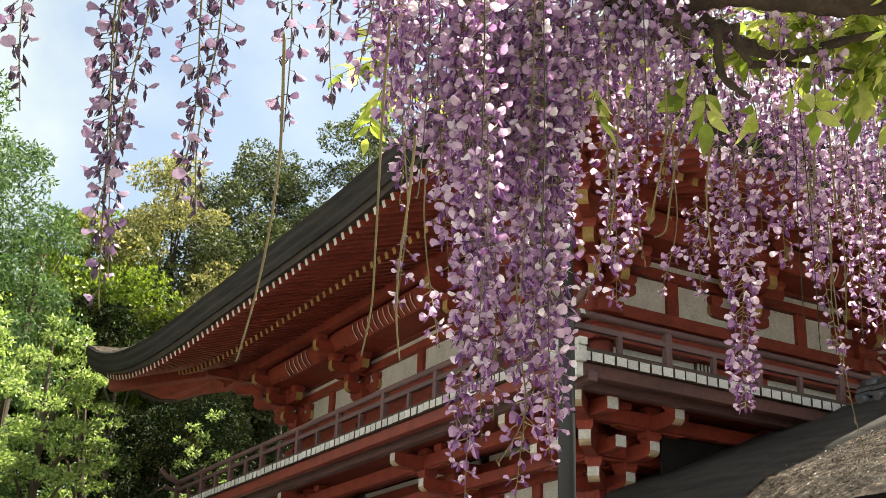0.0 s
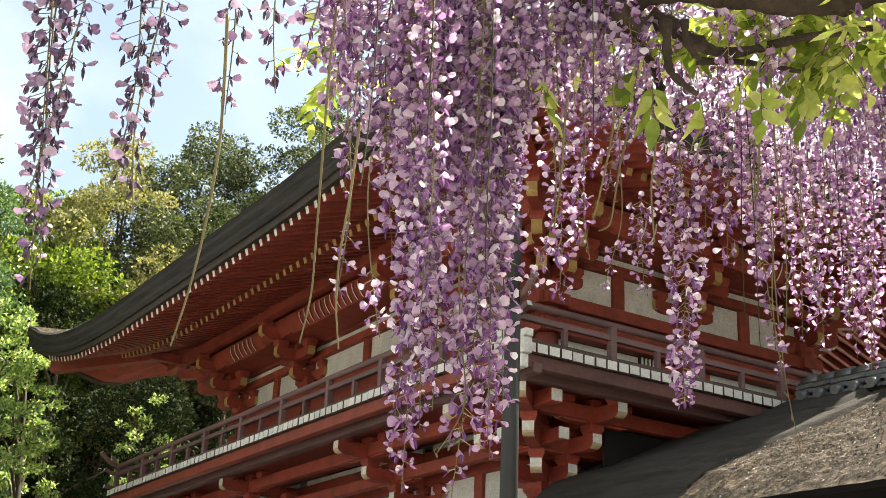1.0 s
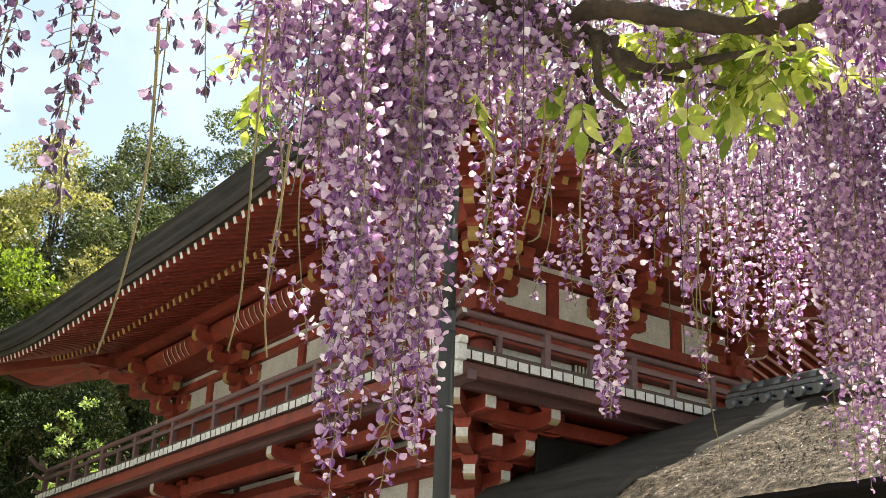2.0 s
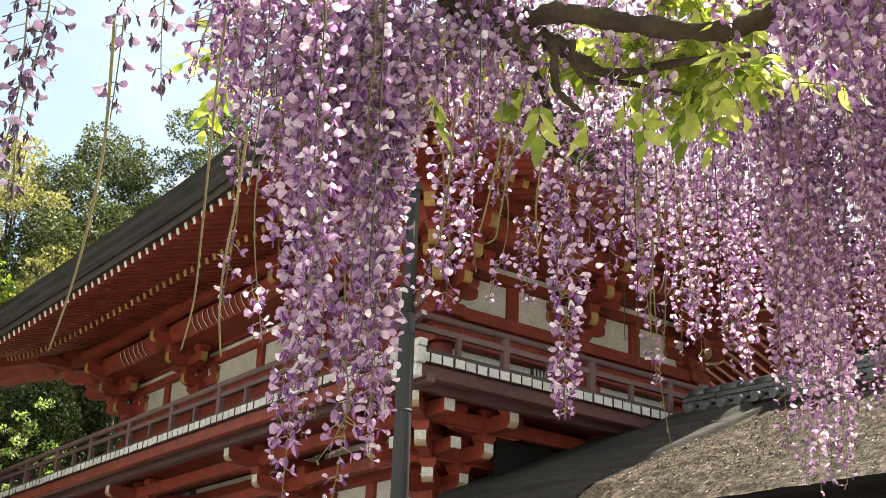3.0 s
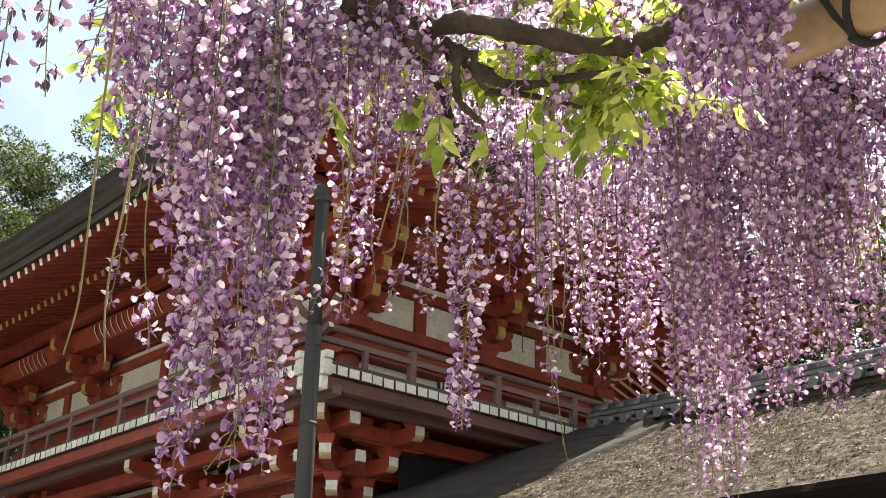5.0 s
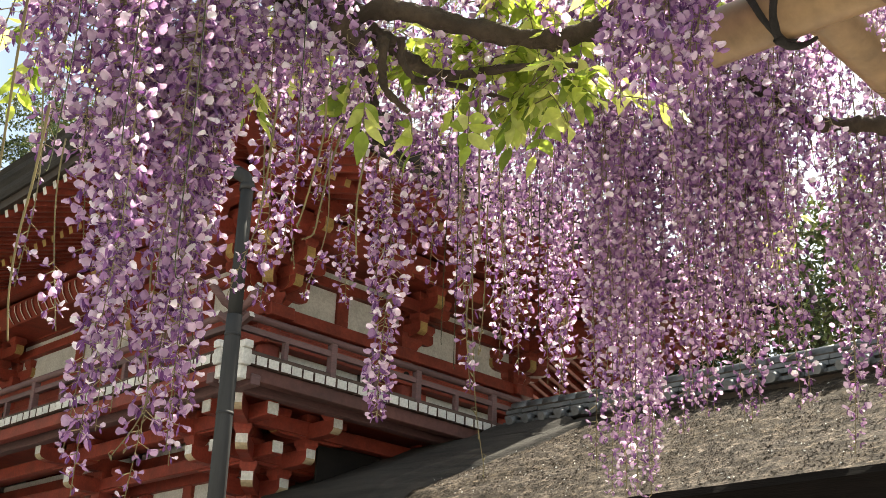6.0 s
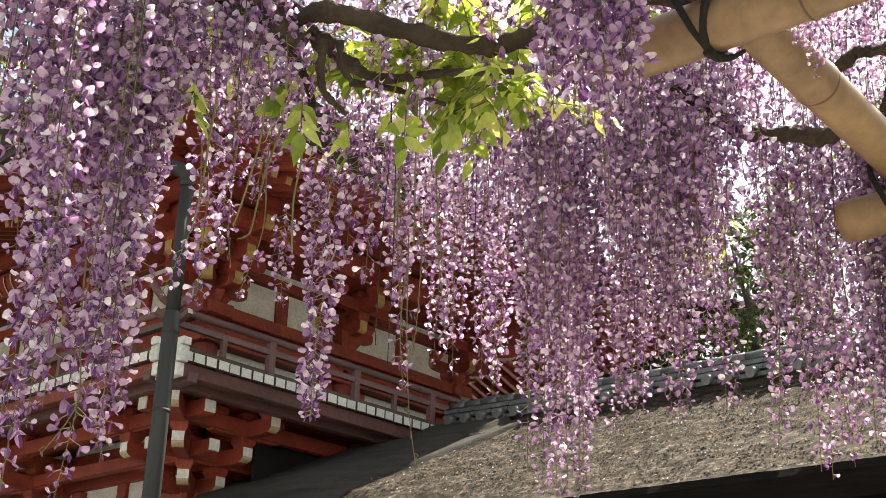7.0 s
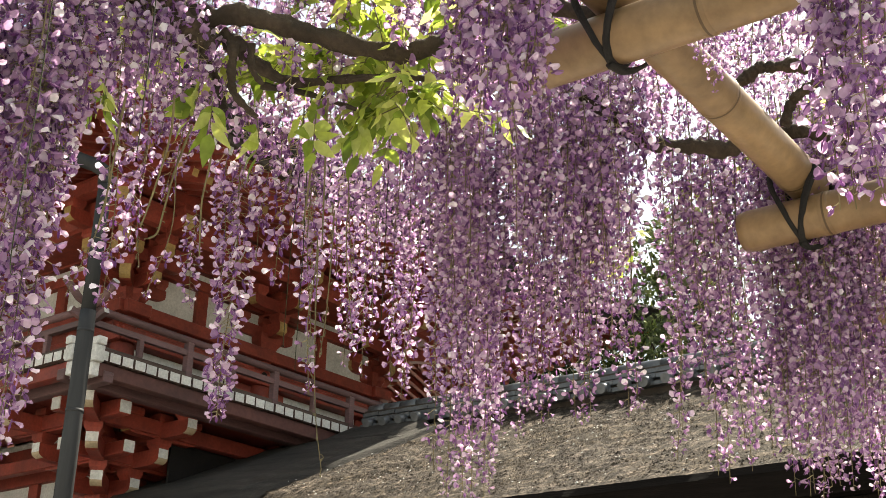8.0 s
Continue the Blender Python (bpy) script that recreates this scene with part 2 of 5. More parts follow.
bmesh.ops.remove_doubles(bm, verts=bm.verts[:], dist=0.0005)
tagged(part("ground", bm, GRAVEL), "pale gravel court of the shrine", "ground", kind="structure")

# ---- the two-storeyed gate ----
B = 2.17                      # depth of the balcony
XS = (2.17, 4.87, 7.57)       # column lines of the short face
YS = (2.17, 5.35, 9.85, 13.03)  # column lines of the long face
XE, YE = 9.74, 15.20          # far edges of the balcony
FLOOR = 5.9
CX, CY = 4.87, 7.60
gate = thing("shrine_gate", (CX, CY, 0), "two-storeyed vermilion timber shrine gate with dark bark roof", "gate")


def gate_part(name, lo, hi, mat, width=0.01, label=""):
    return part(name, bevelled(lo, hi, width), mat, gate, label)


def around(dx):
    """The four sides of a rectangle dx inside the balcony's edge, as (x0, y0, x1, y1)."""
    return ((dx, dx, XE - dx, dx), (dx, dx, dx, YE - dx), (XE - dx, dx, XE - dx, YE - dx), (dx, YE - dx, XE - dx, YE - dx))


def ring_beam(name, inset, z0, z1, half, mat, reach=0.0, label=""):
    """Beams round the gate at a distance inside the balcony's edge, crossing at the corners by reach."""
    for k, (x0, y0, x1, y1) in enumerate(around(inset)):
        if y0 == y1:
            lo, hi = (x0 - reach, y0 - half, z0), (x1 + reach, y0 + half, z1)
        else:
            lo, hi = (x0 - half, y0 - reach + (0 if reach else half + 0.003), z0 - 0.003), (x0 + half, y1 + reach - (0 if reach else half + 0.003), z1 - 0.004)
        gate_part(name, lo, hi, mat, label=label)


part("stone_base", bevelled((0.6, 0.6, 0), (XE - 0.6, YE - 0.6, 0.45), 0.03), STONE, gate, "cut grey stone base")
for x in XS:
    for y in YS:
        if x == XS[1] and y in YS[1:3]:
            continue
        bm = bmesh.new()
        tube(bm, [(x, y, 0.45), (x, y, 2.5), (x, y, 4.45)], [0.24, 0.235, 0.225], 20)
        part("column", bm, VERMILION, gate)
        bm = bmesh.new()
        tube(bm, [(x, y, FLOOR), (x, y, 7.5)], [0.18, 0.175], 18)
        part("upper_column", bm, VERMILION, gate)


def wall_panel(name, a, b, z0, z1, plane, axis, mat, thick=0.05):
    if axis == "x":
        gate_part(name, (a, plane, z0), (b, plane + thick, z1), mat, 0.004)
    else:
        gate_part(name, (plane, a, z0), (plane + thick, b, z1), mat, 0.004)


# lower storey: panels and tie beams between the columns
for plane, axis, cols in ((B, "x", XS), (YE - B, "x", XS), (B, "y", YS), (XE - B, "y", YS)):
    for a, b in zip(cols, cols[1:]):
        # short-face panels are dark in place of plaster, for the shade over the corridor
        wall_panel("wall_panel", a + 0.2, b - 0.2, 3.05, 3.95, plane, axis, DARKWOOD if axis == "x" else PLASTER)
        white = DARKWOOD if axis == "x" else PLASTER
        wall_panel("bracket_wall", a + 0.15, (a + b) / 2 - 0.11, 4.43, 5.02, plane, axis, white)
        wall_panel("bracket_wall", (a + b) / 2 + 0.11, b - 0.15, 4.43, 5.02, plane, axis, white)
        wall_panel("strut", (a + b) / 2 - 0.108, (a + b) / 2 + 0.108, 4.43, 5.02, plane - 0.06, axis, VERMILION, 0.16)
        wall_panel("bracket_wall", a + 0.15, b - 0.15, 5.27, 5.38, plane, axis, white)
        wall_panel("bracket_wall", a + 0.15, b - 0.15, 5.57, 5.69, plane, axis, white)
        wall_panel("lattice_wall", a + 0.2, b - 0.2, 0.5, 2.8, plane, axis, VERMILION)
        mid = (a + b) / 2
        if axis == "x":
            lo, hi = (a + 0.16, b - 0.61) if a == cols[0] else (a + 0.57, b - 0.40)
            wall_panel("upper_wall_panel", lo, hi, 6.06, 6.86, plane, axis, PLASTER)
            wall_panel("wall_board", hi + 0.01, b - 0.16, 6.06, 6.86, plane - 0.02, axis, VERMILION, 0.07)
            if lo > a + 0.2:
                wall_panel("wall_board", a + 0.16, lo - 0.01, 6.06, 6.86, plane - 0.02, axis, VERMILION, 0.07)
        else:
            wall_panel("upper_wall_panel", a + 0.16, mid - 0.5, 6.06, 6.86, plane, axis, PLASTER)
            wall_panel("upper_wall_panel", mid + 0.5, b - 0.16, 6.06, 6.86, plane, axis, PLASTER)
            wall_panel("upper_wall_door", mid - 0.49, mid + 0.49, 6.06, 6.86, plane - 0.02, axis, VERMILION, 0.07)
        # plaster between strut and brackets, and the strut
        wall_panel("frieze_panel", a + 0.1, mid - 0.11, 7.48, 8.06, plane, axis, PLASTER)
        wall_panel("frieze_panel", mid + 0.11, b - 0.1, 7.48, 8.06, plane, axis, PLASTER)
        wall_panel("frieze_panel", a + 0.1, b - 0.1, 8.24, 8.36, plane, axis, PLASTER)
        wall_panel("strut", mid - 0.11, mid + 0.11, 7.47, 8.07, plane - 0.06, axis, VERMILION, 0.16)
ring_beam("tie_beam", B, 2.8, 3.05, 0.11, VERMILION)
ring_beam("tie_beam", B, 3.95, 4.25, 0.12, VERMILION, 0.3)
ring_beam("head_plate", B, 4.28, 4.42, 0.2, VERMILION, 0.34)
ring_beam("frieze_beam", B, 5.02, 5.27, 0.1, VERMILION, 0.2)
ring_beam("frieze_beam", B, 5.38, 5.57, 0.1, VERMILION, 0.2)
ring_beam("sill_beam", B, 5.91, 6.05, 0.12, VERMILION)
ring_beam("nageshi_beam", B, 6.87, 7.08, 0.2, VERMILION, 0.26)
ring_beam("wall_board", B - 0.02, 7.08, 7.28, 0.05, VERMILION)
ring_beam("nageshi_beam", B, 7.28, 7.47, 0.22, VERMILION, 0.3)
ring_beam("frieze_beam", B, 8.07, 8.23, 0.1, VERMILION, 0.3)
ring_beam("frieze_beam", B, 8.37, 8.56, 0.1, VERMILION, 0.3)

# balcony: joists, edge beams, floor, white board ends
ring_beam("balcony_beam", 1.07, 5.36, 5.56, 0.08, VERMILION, 0.60)
for k in range(2):
    for inset, z in ((1.07, 5.375), (1.60, 5.05)):
        lo, hi = (inset - 0.082, inset - 0.612, z), (inset + 0.082, inset - 0.590, z + 0.155)
        gate_part("beam_end", lo if k == 0 else (lo[1], lo[0], lo[2]), hi if k == 0 else (hi[1], hi[0], hi[2]), WHITE, 0.003, "white-painted beam end")
ring_beam("bracket_tie", 1.60, 5.03, 5.21, 0.075, VERMILION, 0.59)
ring_beam("balcony_beam", 0.45, 5.55, 5.69, 0.075, RAILRED, 0.40)
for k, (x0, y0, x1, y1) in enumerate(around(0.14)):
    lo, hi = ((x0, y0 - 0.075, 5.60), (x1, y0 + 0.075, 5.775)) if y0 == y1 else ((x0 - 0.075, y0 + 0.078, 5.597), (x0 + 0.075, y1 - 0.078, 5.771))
    # edge beams are red-brown on the short faces, vermilion on the long ones
    gate_part("edge_beam", lo, hi, BROWN_BEAM if y0 == y1 else VERMILION, label="red-brown edge beam" if y0 == y1 else "")
for k, (lo, hi) in enumerate((((0.1, 0.1), (XE - 0.1, B - 0.02)), ((0.1, B - 0.02), (B - 0.02, YE - 0.1)), ((XE - B, B - 0.02), (XE - 0.1, YE - 0.1)), ((B - 0.02, YE - B), (XE - B, YE - 0.1)))):
    gate_part("balcony_floor", (*lo, 5.70 if k == 0 else 5.703), (*hi, 5.78), VERMILION)
bm = bmesh.new()
for f in box(bm, (-0.079, 0, 0), (0.079, 1.5, 0.115)):
    f.material_index = 1 if abs(f.normal.y) > 0 or f.calc_center_median().y < 0.01 else 0
bm.faces.ensure_lookup_table()
plank = bm_mesh("floor_plank", bm, (GREYWOOD, WHITE))
rnd = random.Random(5)
PITCH = 0.186
for side in range(2):
    length = XE if side == 0 else YE
    for i in range(int((length - 0.3) / PITCH)):
        s = 0.3 + i * PITCH
        j = rnd.uniform(-0.008, 0.008)
        m = pose(s, j, 5.783 + rnd.uniform(0, 0.006)) if side == 0 else pose(j, s, 5.783 + rnd.uniform(0, 0.006), 0, 0, -90) @ Matrix.Scale(-1, 4, (1, 0, 0))
        piece("floor_plank", plank, gate, m)

# black sheet added over the corridor roof for the deep shade under the balcony
part("closing_board", bevelled((2.42, 1.16, 4.2), (XE - 0.4, 1.20, 5.355), 0.004), SHADE_BLACK, gate, "black sheet standing in for the deep shade under the balcony")

# corner beam ends, painted white
for k, at in enumerate((0.03, 0.03)):
    for z0, z1, w, reach in ((5.905, 6.0, 0.062, 0.20), (5.70, 5.90, 0.068, 0.17), (5.53, 5.695, 0.052, 0.12)):
        lo, hi = ((at + 0.1 - w, -reach, z0), (at + 0.1 + w, 0.30, z1))
        if k:
            lo, hi = (0.6 * lo[1], lo[0], lo[2] + 0.003), (0.04, hi[0], hi[2] - 0.003)
        gate_part("beam_end", lo, hi, WHITE, 0.008, "white-painted crossing beam end")

# railing with upturned crossing rails
def rail(name, inset, z, r, reach, lift, mat, square=False):
    for k, (x0, y0, x1, y1) in enumerate(around(inset)):
        d = Vector((1, 0, 0)) if y0 == y1 else Vector((0, 1, 0))
        a, b = Vector((x0, y0, z)), Vector((x1, y1, z))
        if y0 != y1:
            a.z += 0.005
            b.z += 0.005
        pts = [a - d * reach + Vector((0, 0, lift)), a - d * reach * 0.5 + Vector((0, 0, lift * 0.3)), a, a + d * 0.5]
        pts += [a + (b - a) * t for t in (0.25, 0.5, 0.75)] + [b - d * 0.5, b, b + d * reach * 0.5 + Vector((0, 0, lift * 0.3)), b + d * reach + Vector((0, 0, lift))]
        bm = bmesh.new()
        tube(bm, pts, r, 4 if square else 12)
        bm.faces.ensure_lookup_table()
        for f in bm.faces[-2:]:
            f.material_index = 1
        if square:
            for f in bm.faces:
                f.smooth = False
        part(name, bm, (mat, WHITE), gate)


rail("top_rail", 0.17, 6.44, 0.050, 0.42, 0.26, RAILRED)
rail("middle_rail", 0.17, 6.265, 0.052, 0.30, 0.08, RAILRED, True)
rail("bottom_rail", 0.17, 5.965, 0.05, 0.26, 0.02, GREYWOOD, True)
post = bm_mesh("rail_post", bevelled((-0.05, -0.05, 5.9), (0.05, 0.05, 6.41), 0.008), (RAILRED,))
short = bm_mesh("rail_strut", bevelled((-0.035, -0.035, 5.9), (0.035, 0.035, 6.25), 0.006), (RAILRED,))
for x0, y0, x1, y1 in around(0.17):
    n = int(round((abs(x1 - x0) + abs(y1 - y0)) / 1.70))
    for i in range(n + 1):
        f = i / n
        if (x0, y0) != (0.17, 0.17) and i in (0, n):
            continue
        piece("rail_post", post, gate, pose(x0 + (x1 - x0) * f, y0 + (y1 - y0) * f, 0))
    for i in range(n):
        f = (i + 0.5) / n
        piece("rail_strut", short, gate, pose(x0 + (x1 - x0) * f, y0 + (y1 - y0) * f, 0))


# small barred window in the wall of the short face
gate_part("lattice_window", (3.93, B - 0.03, 6.30), (4.27, B - 0.002, 6.865), DARKWOOD, 0.004, "small dark window with pale bars")
bar = bm_mesh("window_bar", bevelled((-0.018, -0.02, 6.32), (0.018, 0.0, 6.86), 0.004), (WHITE,))
for k in range(4):
    piece("window_bar", bar, gate, pose(3.985 + 0.076 * k, B - 0.033, 0))

# dark metal nail covers on the lower wall beam
knob = bmesh.new()
bmesh.ops.create_uvsphere(knob, u_segments=10, v_segments=6, radius=0.065, matrix=Matrix.Diagonal((1, 0.55, 1, 1)))
KNOB = bm_mesh("nail_cover", knob, (ROPE,))
for x in XS:
    piece("nail_cover", KNOB, gate, pose(x - 0.08, B - 0.205, 7.02))
for y in YS:
    piece("nail_cover", KNOB, gate, pose(B - 0.205, y - 0.08, 7.02, 0, 0, 90))


# ---- bracket sets ----
def arm_mesh(name, length, height, width, back, tip):
    """A bracket arm along -y from back to -length, its lower edge cut round, its end faces painted."""
    bm = bmesh.new()
    prof = [(back, 0), (back, height), (-length, height), (-length, height * 0.42)]
    for i in range(5):
        a = math.pi / 2 * (i + 1) / 5
        prof.append((-length + (height * 0.95) * (1 - math.cos(a)), height * 0.42 * (1 - math.sin(a))))
    lft = [bm.verts.new((-width / 2, y, z)) for y, z in prof]
    rgt = [bm.verts.new((width / 2, y, z)) for y, z in prof]
    bm.faces.new(lft)
    bm.faces.new(rgt[::-1])
    for i in range(len(prof)):
        j = (i + 1) % len(prof)
        f = bm.faces.new((lft[j], lft[i], rgt[i], rgt[j]))
        if i in (2, 3, 4, 5):
            f.material_index = 1 if i == 2 else 2
    bmesh.ops.recalc_face_normals(bm, faces=bm.faces[:])
    return bm_mesh(name, bm, (VERMILION, tip, CREAM if tip is WHITE else OCHRE))


def cross_mesh(name, half, height, width):
    bm = bmesh.new()
    prof = [(-half, height), (-half, height * 0.45)]
    for i in range(4):
        a = math.pi / 2 * (i + 1) / 4
        prof.append((-half + height * 0.9 * (1 - math.cos(a)), height * 0.45 * (1 - math.sin(a))))
    prof = prof + [(-x, z) for x, z in prof[::-1]]
    a = [bm.verts.new((x, -width / 2, z)) for x, z in prof]
    b = [bm.verts.new((x, width / 2, z)) for x, z in prof]
    bm.faces.new(a)
    bm.faces.new(b[::-1])
    for i in range(len(prof)):
        j = (i + 1) % len(prof)
        f = bm.faces.new((a[j], a[i], b[i], b[j]))
        if i in (0, 1, 2, len(prof) - 2, len(prof) - 3, len(prof) - 4):
            f.material_index = 1
    bmesh.ops.recalc_face_normals(bm, faces=bm.faces[:])
    return bm_mesh(name, bm, (VERMILION, OCHRE))


def block_mesh(name, w, h):
    bm = bmesh.new()
    rows = [(w * 0.36, 0), (w * 0.42, h * 0.25), (w * 0.5, h * 0.45), (w * 0.5, h)]
    rings = [[bm.verts.new((sx * r, sy * r, z)) for sx, sy in ((-1, -1), (1, -1), (1, 1), (-1, 1))] for r, z in rows]
    for a, b in zip(rings, rings[1:]):
        for k in range(4):
            bm.faces.new((a[k], a[(k + 1) % 4], b[(k + 1) % 4], b[k]))
    bm.faces.new(rings[0][::-1])
    bm.faces.new(rings[-1])
    return bm_mesh(name, bm, (VERMILION,))


BLOCK, BIG = block_mesh("bearing_block", 0.23, 0.15), block_mesh("bearing_block", 0.44, 0.26)
CROSS = cross_mesh("cross_arm", 0.62, 0.19, 0.15)
ARMS = {}


def bracket_set(x, y, z0, turn, steps, reach, rise, tip, diagonal=1.0):
    """Stepped bracket arms that carry the eave or the balcony, facing turn degrees from -y."""
    m0 = pose(x, y, 0, 0, 0, turn)
    piece("bearing_block", BIG, gate, m0 @ pose(0, 0, z0))
    z = z0 + 0.20
    for k in range(steps):
        out = (k + 1) * reach * diagonal
        key = (round(out, 2), tip.name)
        if key not in ARMS:
            ARMS[key] = arm_mesh("bracket_arm", out + 0.11, 0.21, 0.16, 0.3, tip)
        piece("bracket_arm", ARMS[key], gate, m0 @ pose(0, 0, z + k * rise))
        if diagonal == 1.0:
            piece("cross_arm", CROSS, gate, m0 @ pose(0, -k * reach, z + k * rise + 0.002))
            for s in (-0.5, 0, 0.5):
                piece("bearing_block", BLOCK, gate, m0 @ pose(s, -k * reach, z + k * rise + 0.19))
        piece("bearing_block", BLOCK, gate, m0 @ pose(0, -out, z + k * rise + 0.20))


for z0, steps, reach, rise, tip in ((4.455, 3, 0.53, 0.335, WHITE), (7.47, 3, 0.37, 0.36, OCHRE)):
    for x in XS:
        bracket_set(x, B, z0, 0, steps, reach, rise, tip)
    for y in YS:
        bracket_set(B, y, z0 + 0.004, -90, steps, reach, rise, tip)
    bracket_set(B, B, z0 + 0.008, -45, steps, reach, rise, tip, 1.41)
    bracket_set(B, YE - B, z0 + 0.008, -135, steps, reach, rise, tip, 1.41)
    bracket_set(XE - B, B, z0 + 0.008, 45, steps, reach, rise, tip, 1.41)

# curved white-edged ribs under the eave, between the bracket sets
prof = []
for i in range(9):
    a = i / 8
    prof.append((-0.94 + 0.14 * (1 - a) ** 2, 8.41 + 0.27 * a))
bm = bmesh.new()
for i in range(8):
    (y0, z0), (y1, z1) = prof[i], prof[i + 1]
    q = [bm.verts.new(v) for v in ((-0.014, y0, z0), (0.014, y0, z0), (0.014, y1, z1), (-0.014, y1, z1))]
    r = [bm.verts.new((v.co.x, v.co.y + 0.028, v.co.z + 0.024)) for v in q]
    bm.faces.new(q)
    for a, b in ((0, 3), (1, 2)):
        bm.faces.new((q[a], q[b], r[b], r[a])).material_index = 1
bmesh.ops.recalc_face_normals(bm, faces=bm.faces[:])
RIB = bm_mesh("curved_rib", bm, (WHITE, VERMILION))
for cols, turn in ((XS, 0), (YS, -90)):
    for a, b in zip(cols, cols[1:]):
        n = int((b - a - 1.9) / 0.208)
        for i in range(n):
            s = (a + b) / 2 + (i - (n - 1) / 2) * 0.208
            piece("curved_rib", RIB, gate, pose(s, B, 0) if turn == 0 else pose(B, s, 0, 0, 0, -90))
ring_beam("eave_purlin", 1.06, 8.72, 8.92, 0.09, VERMILION, 0.8)
# boards behind the ribs
for k, (x0, y0, x1, y1) in enumerate(around(B)):
    bm = bmesh.new()
    def inward(px, py, d):
        return (px + d * math.copysign(1, CX - px), py + d * math.copysign(1, CY - py))
    rows = []
    for d, z in ((-0.10, 8.40), (-0.76, 8.40), (-0.81, 8.46), (-0.88, 8.56), (-0.905, 8.66), (-0.91, 8.74)):
        rows.append([bm.verts.new((*inward(x0, y0, d), z)), bm.verts.new((*inward(x1, y1, d), z))])
    for p, q in zip(rows, rows[1:]):
        bm.faces.new((p[0], p[1], q[1], q[0]))
    part("cove_board", bm, VERMILION, gate)

eave_ceiling = bmesh.new()
for k, (x0, y0, x1, y1) in enumerate(around(1.6)):
    if y0 == y1:
        box(eave_ceiling, (x0 - 0.62, y0 - 0.62, 8.925), (x1 + 0.62, y0 + 0.6, 8.95))
    else:
        box(eave_ceiling, (x0 - 0.62, y0 + 0.6, 8.926), (x0 + 0.6, y1 - 0.6, 8.951))
part("eave_ceiling", eave_ceiling, VERMILION, gate)

# ---- eaves: two rows of rafters, boards, hip rafters ----
HALF = (CX + 1.42, CY + 1.42)


def upturn(s, half):
    """How far the eave is lifted at s from the middle of a side."""
    a = max(0.0, (abs(s) - 0.30 * half) / (0.70 * half))
    return 0.55 * a ** 2.2


def rafter_mesh(name, y0, z0, y1, z1, w, h, tip):
    bm = bmesh.new()
    m = Matrix.Translation((0, y0, z0)) @ Matrix.Rotation(math.atan2(z1 - z0, y1 - y0), 4, "X")
    length = math.hypot(y1 - y0, z1 - z0)
    for f in box(bm, (-w / 2, 0, -h), (w / 2, length, 0), m):
        f.normal_update()
    bm.faces.ensure_lookup_table()
    bm.faces[2].material_index = 1
    return bm_mesh(name, bm, (VERMILION, tip))


def far_tip(px, py):
    """The far western corner of the eave curls up steeply at its very end."""
    a, b = (py - CY) / (CY + 1.5), (CX - px) / (CX + 1.5)
    return 0.24 * min(1.05, max(0.0, a)) ** 8 * min(1.05, max(0.0, b)) ** 8


def far_lift(px, py):
    """The end eave rises away from its corners on the far short side."""
    if py < CY + CY + 0.2:
        return far_tip(px, py)
    a = min(1.0, max(0.0, (CX + 1.4 - abs(px - CX) - 1.3) / 2.2))
    return 1.0 * a * a * (3 - 2 * a) + far_tip(px, py)


LOW = rafter_mesh("base_rafter", -0.10, 8.66, 2.3, 9.45, 0.10, 0.125, OCHRE)
FLY = rafter_mesh("flying_rafter", -1.36, 8.33, 0.5, 8.95, 0.085, 0.105, WHITE)
for side, (half, mid) in enumerate(((HALF[0], CX), (HALF[1], CY), (HALF[1], CY))):
    n = int(2 * half / 0.262)
    for i in range(n):
        s = (i - (n - 1) / 2) * 0.262
        for name, mesh, limit in (("base_rafter", LOW, half - 1.45), ("flying_rafter", FLY, half - 0.16)):
            if abs(s) > limit:
                continue
            z = upturn(s, half) + (far_tip(-1.4, mid + s) if side == 1 else 0.0)
            m = pose(mid + s, 0, z) if side == 0 else pose(0, mid + s, z, 0, 0, -90) @ Matrix.Scale(-1, 4, (1, 0, 0))
            if side == 2:
                m = pose(XE, mid + s, z, 0, 0, 90)
            piece(name, mesh, gate, m)


def eave_strip(name, prof, mat, label="", lift=1.0):
    """A moulding or board swept round the eave with its upturned corners; prof holds (distance outside the balcony's edge, z)."""
    bm = bmesh.new()
    loops = []
    corners = ((-1, -1), (1, -1), (1, 1), (-1, 1))
    for k in range(4):
        c0, c1 = corners[k], corners[(k + 1) % 4]
        for i in range(28):
            f = i / 28
            row = []
            for d, z in prof:
                hx, hy = CX + d, CY + d
                px = CX + hx * (c0[0] + (c1[0] - c0[0]) * f)
                py = CY + hy * (c0[1] + (c1[1] - c0[1]) * f)
                s, half = (px - CX, hx) if c0[1] == c1[1] else (py - CY, hy)
                u = upturn(s, half) * lift
                flare = 0.22 * (u / (0.55 * lift)) ** 2 if d > 0.5 else 0.0
                px += math.copysign(flare, px - CX) if abs(abs(px - CX) - hx) < 0.01 else 0
                py += math.copysign(flare, py - CY) if abs(abs(py - CY) - hy) < 0.01 else 0
                row.append(bm.verts.new((px, py, z + u + far_lift(px, py))))
            loops.append(row)
    for a, b in zip(loops, loops[1:] + loops[:1]):
        for j in range(len(prof) - 1):
            bm.faces.new((a[j], a[j + 1], b[j + 1], b[j]))
    bmesh.ops.recalc_face_normals(bm, faces=bm.faces[:])
    return part(name, bm, mat, gate, label)


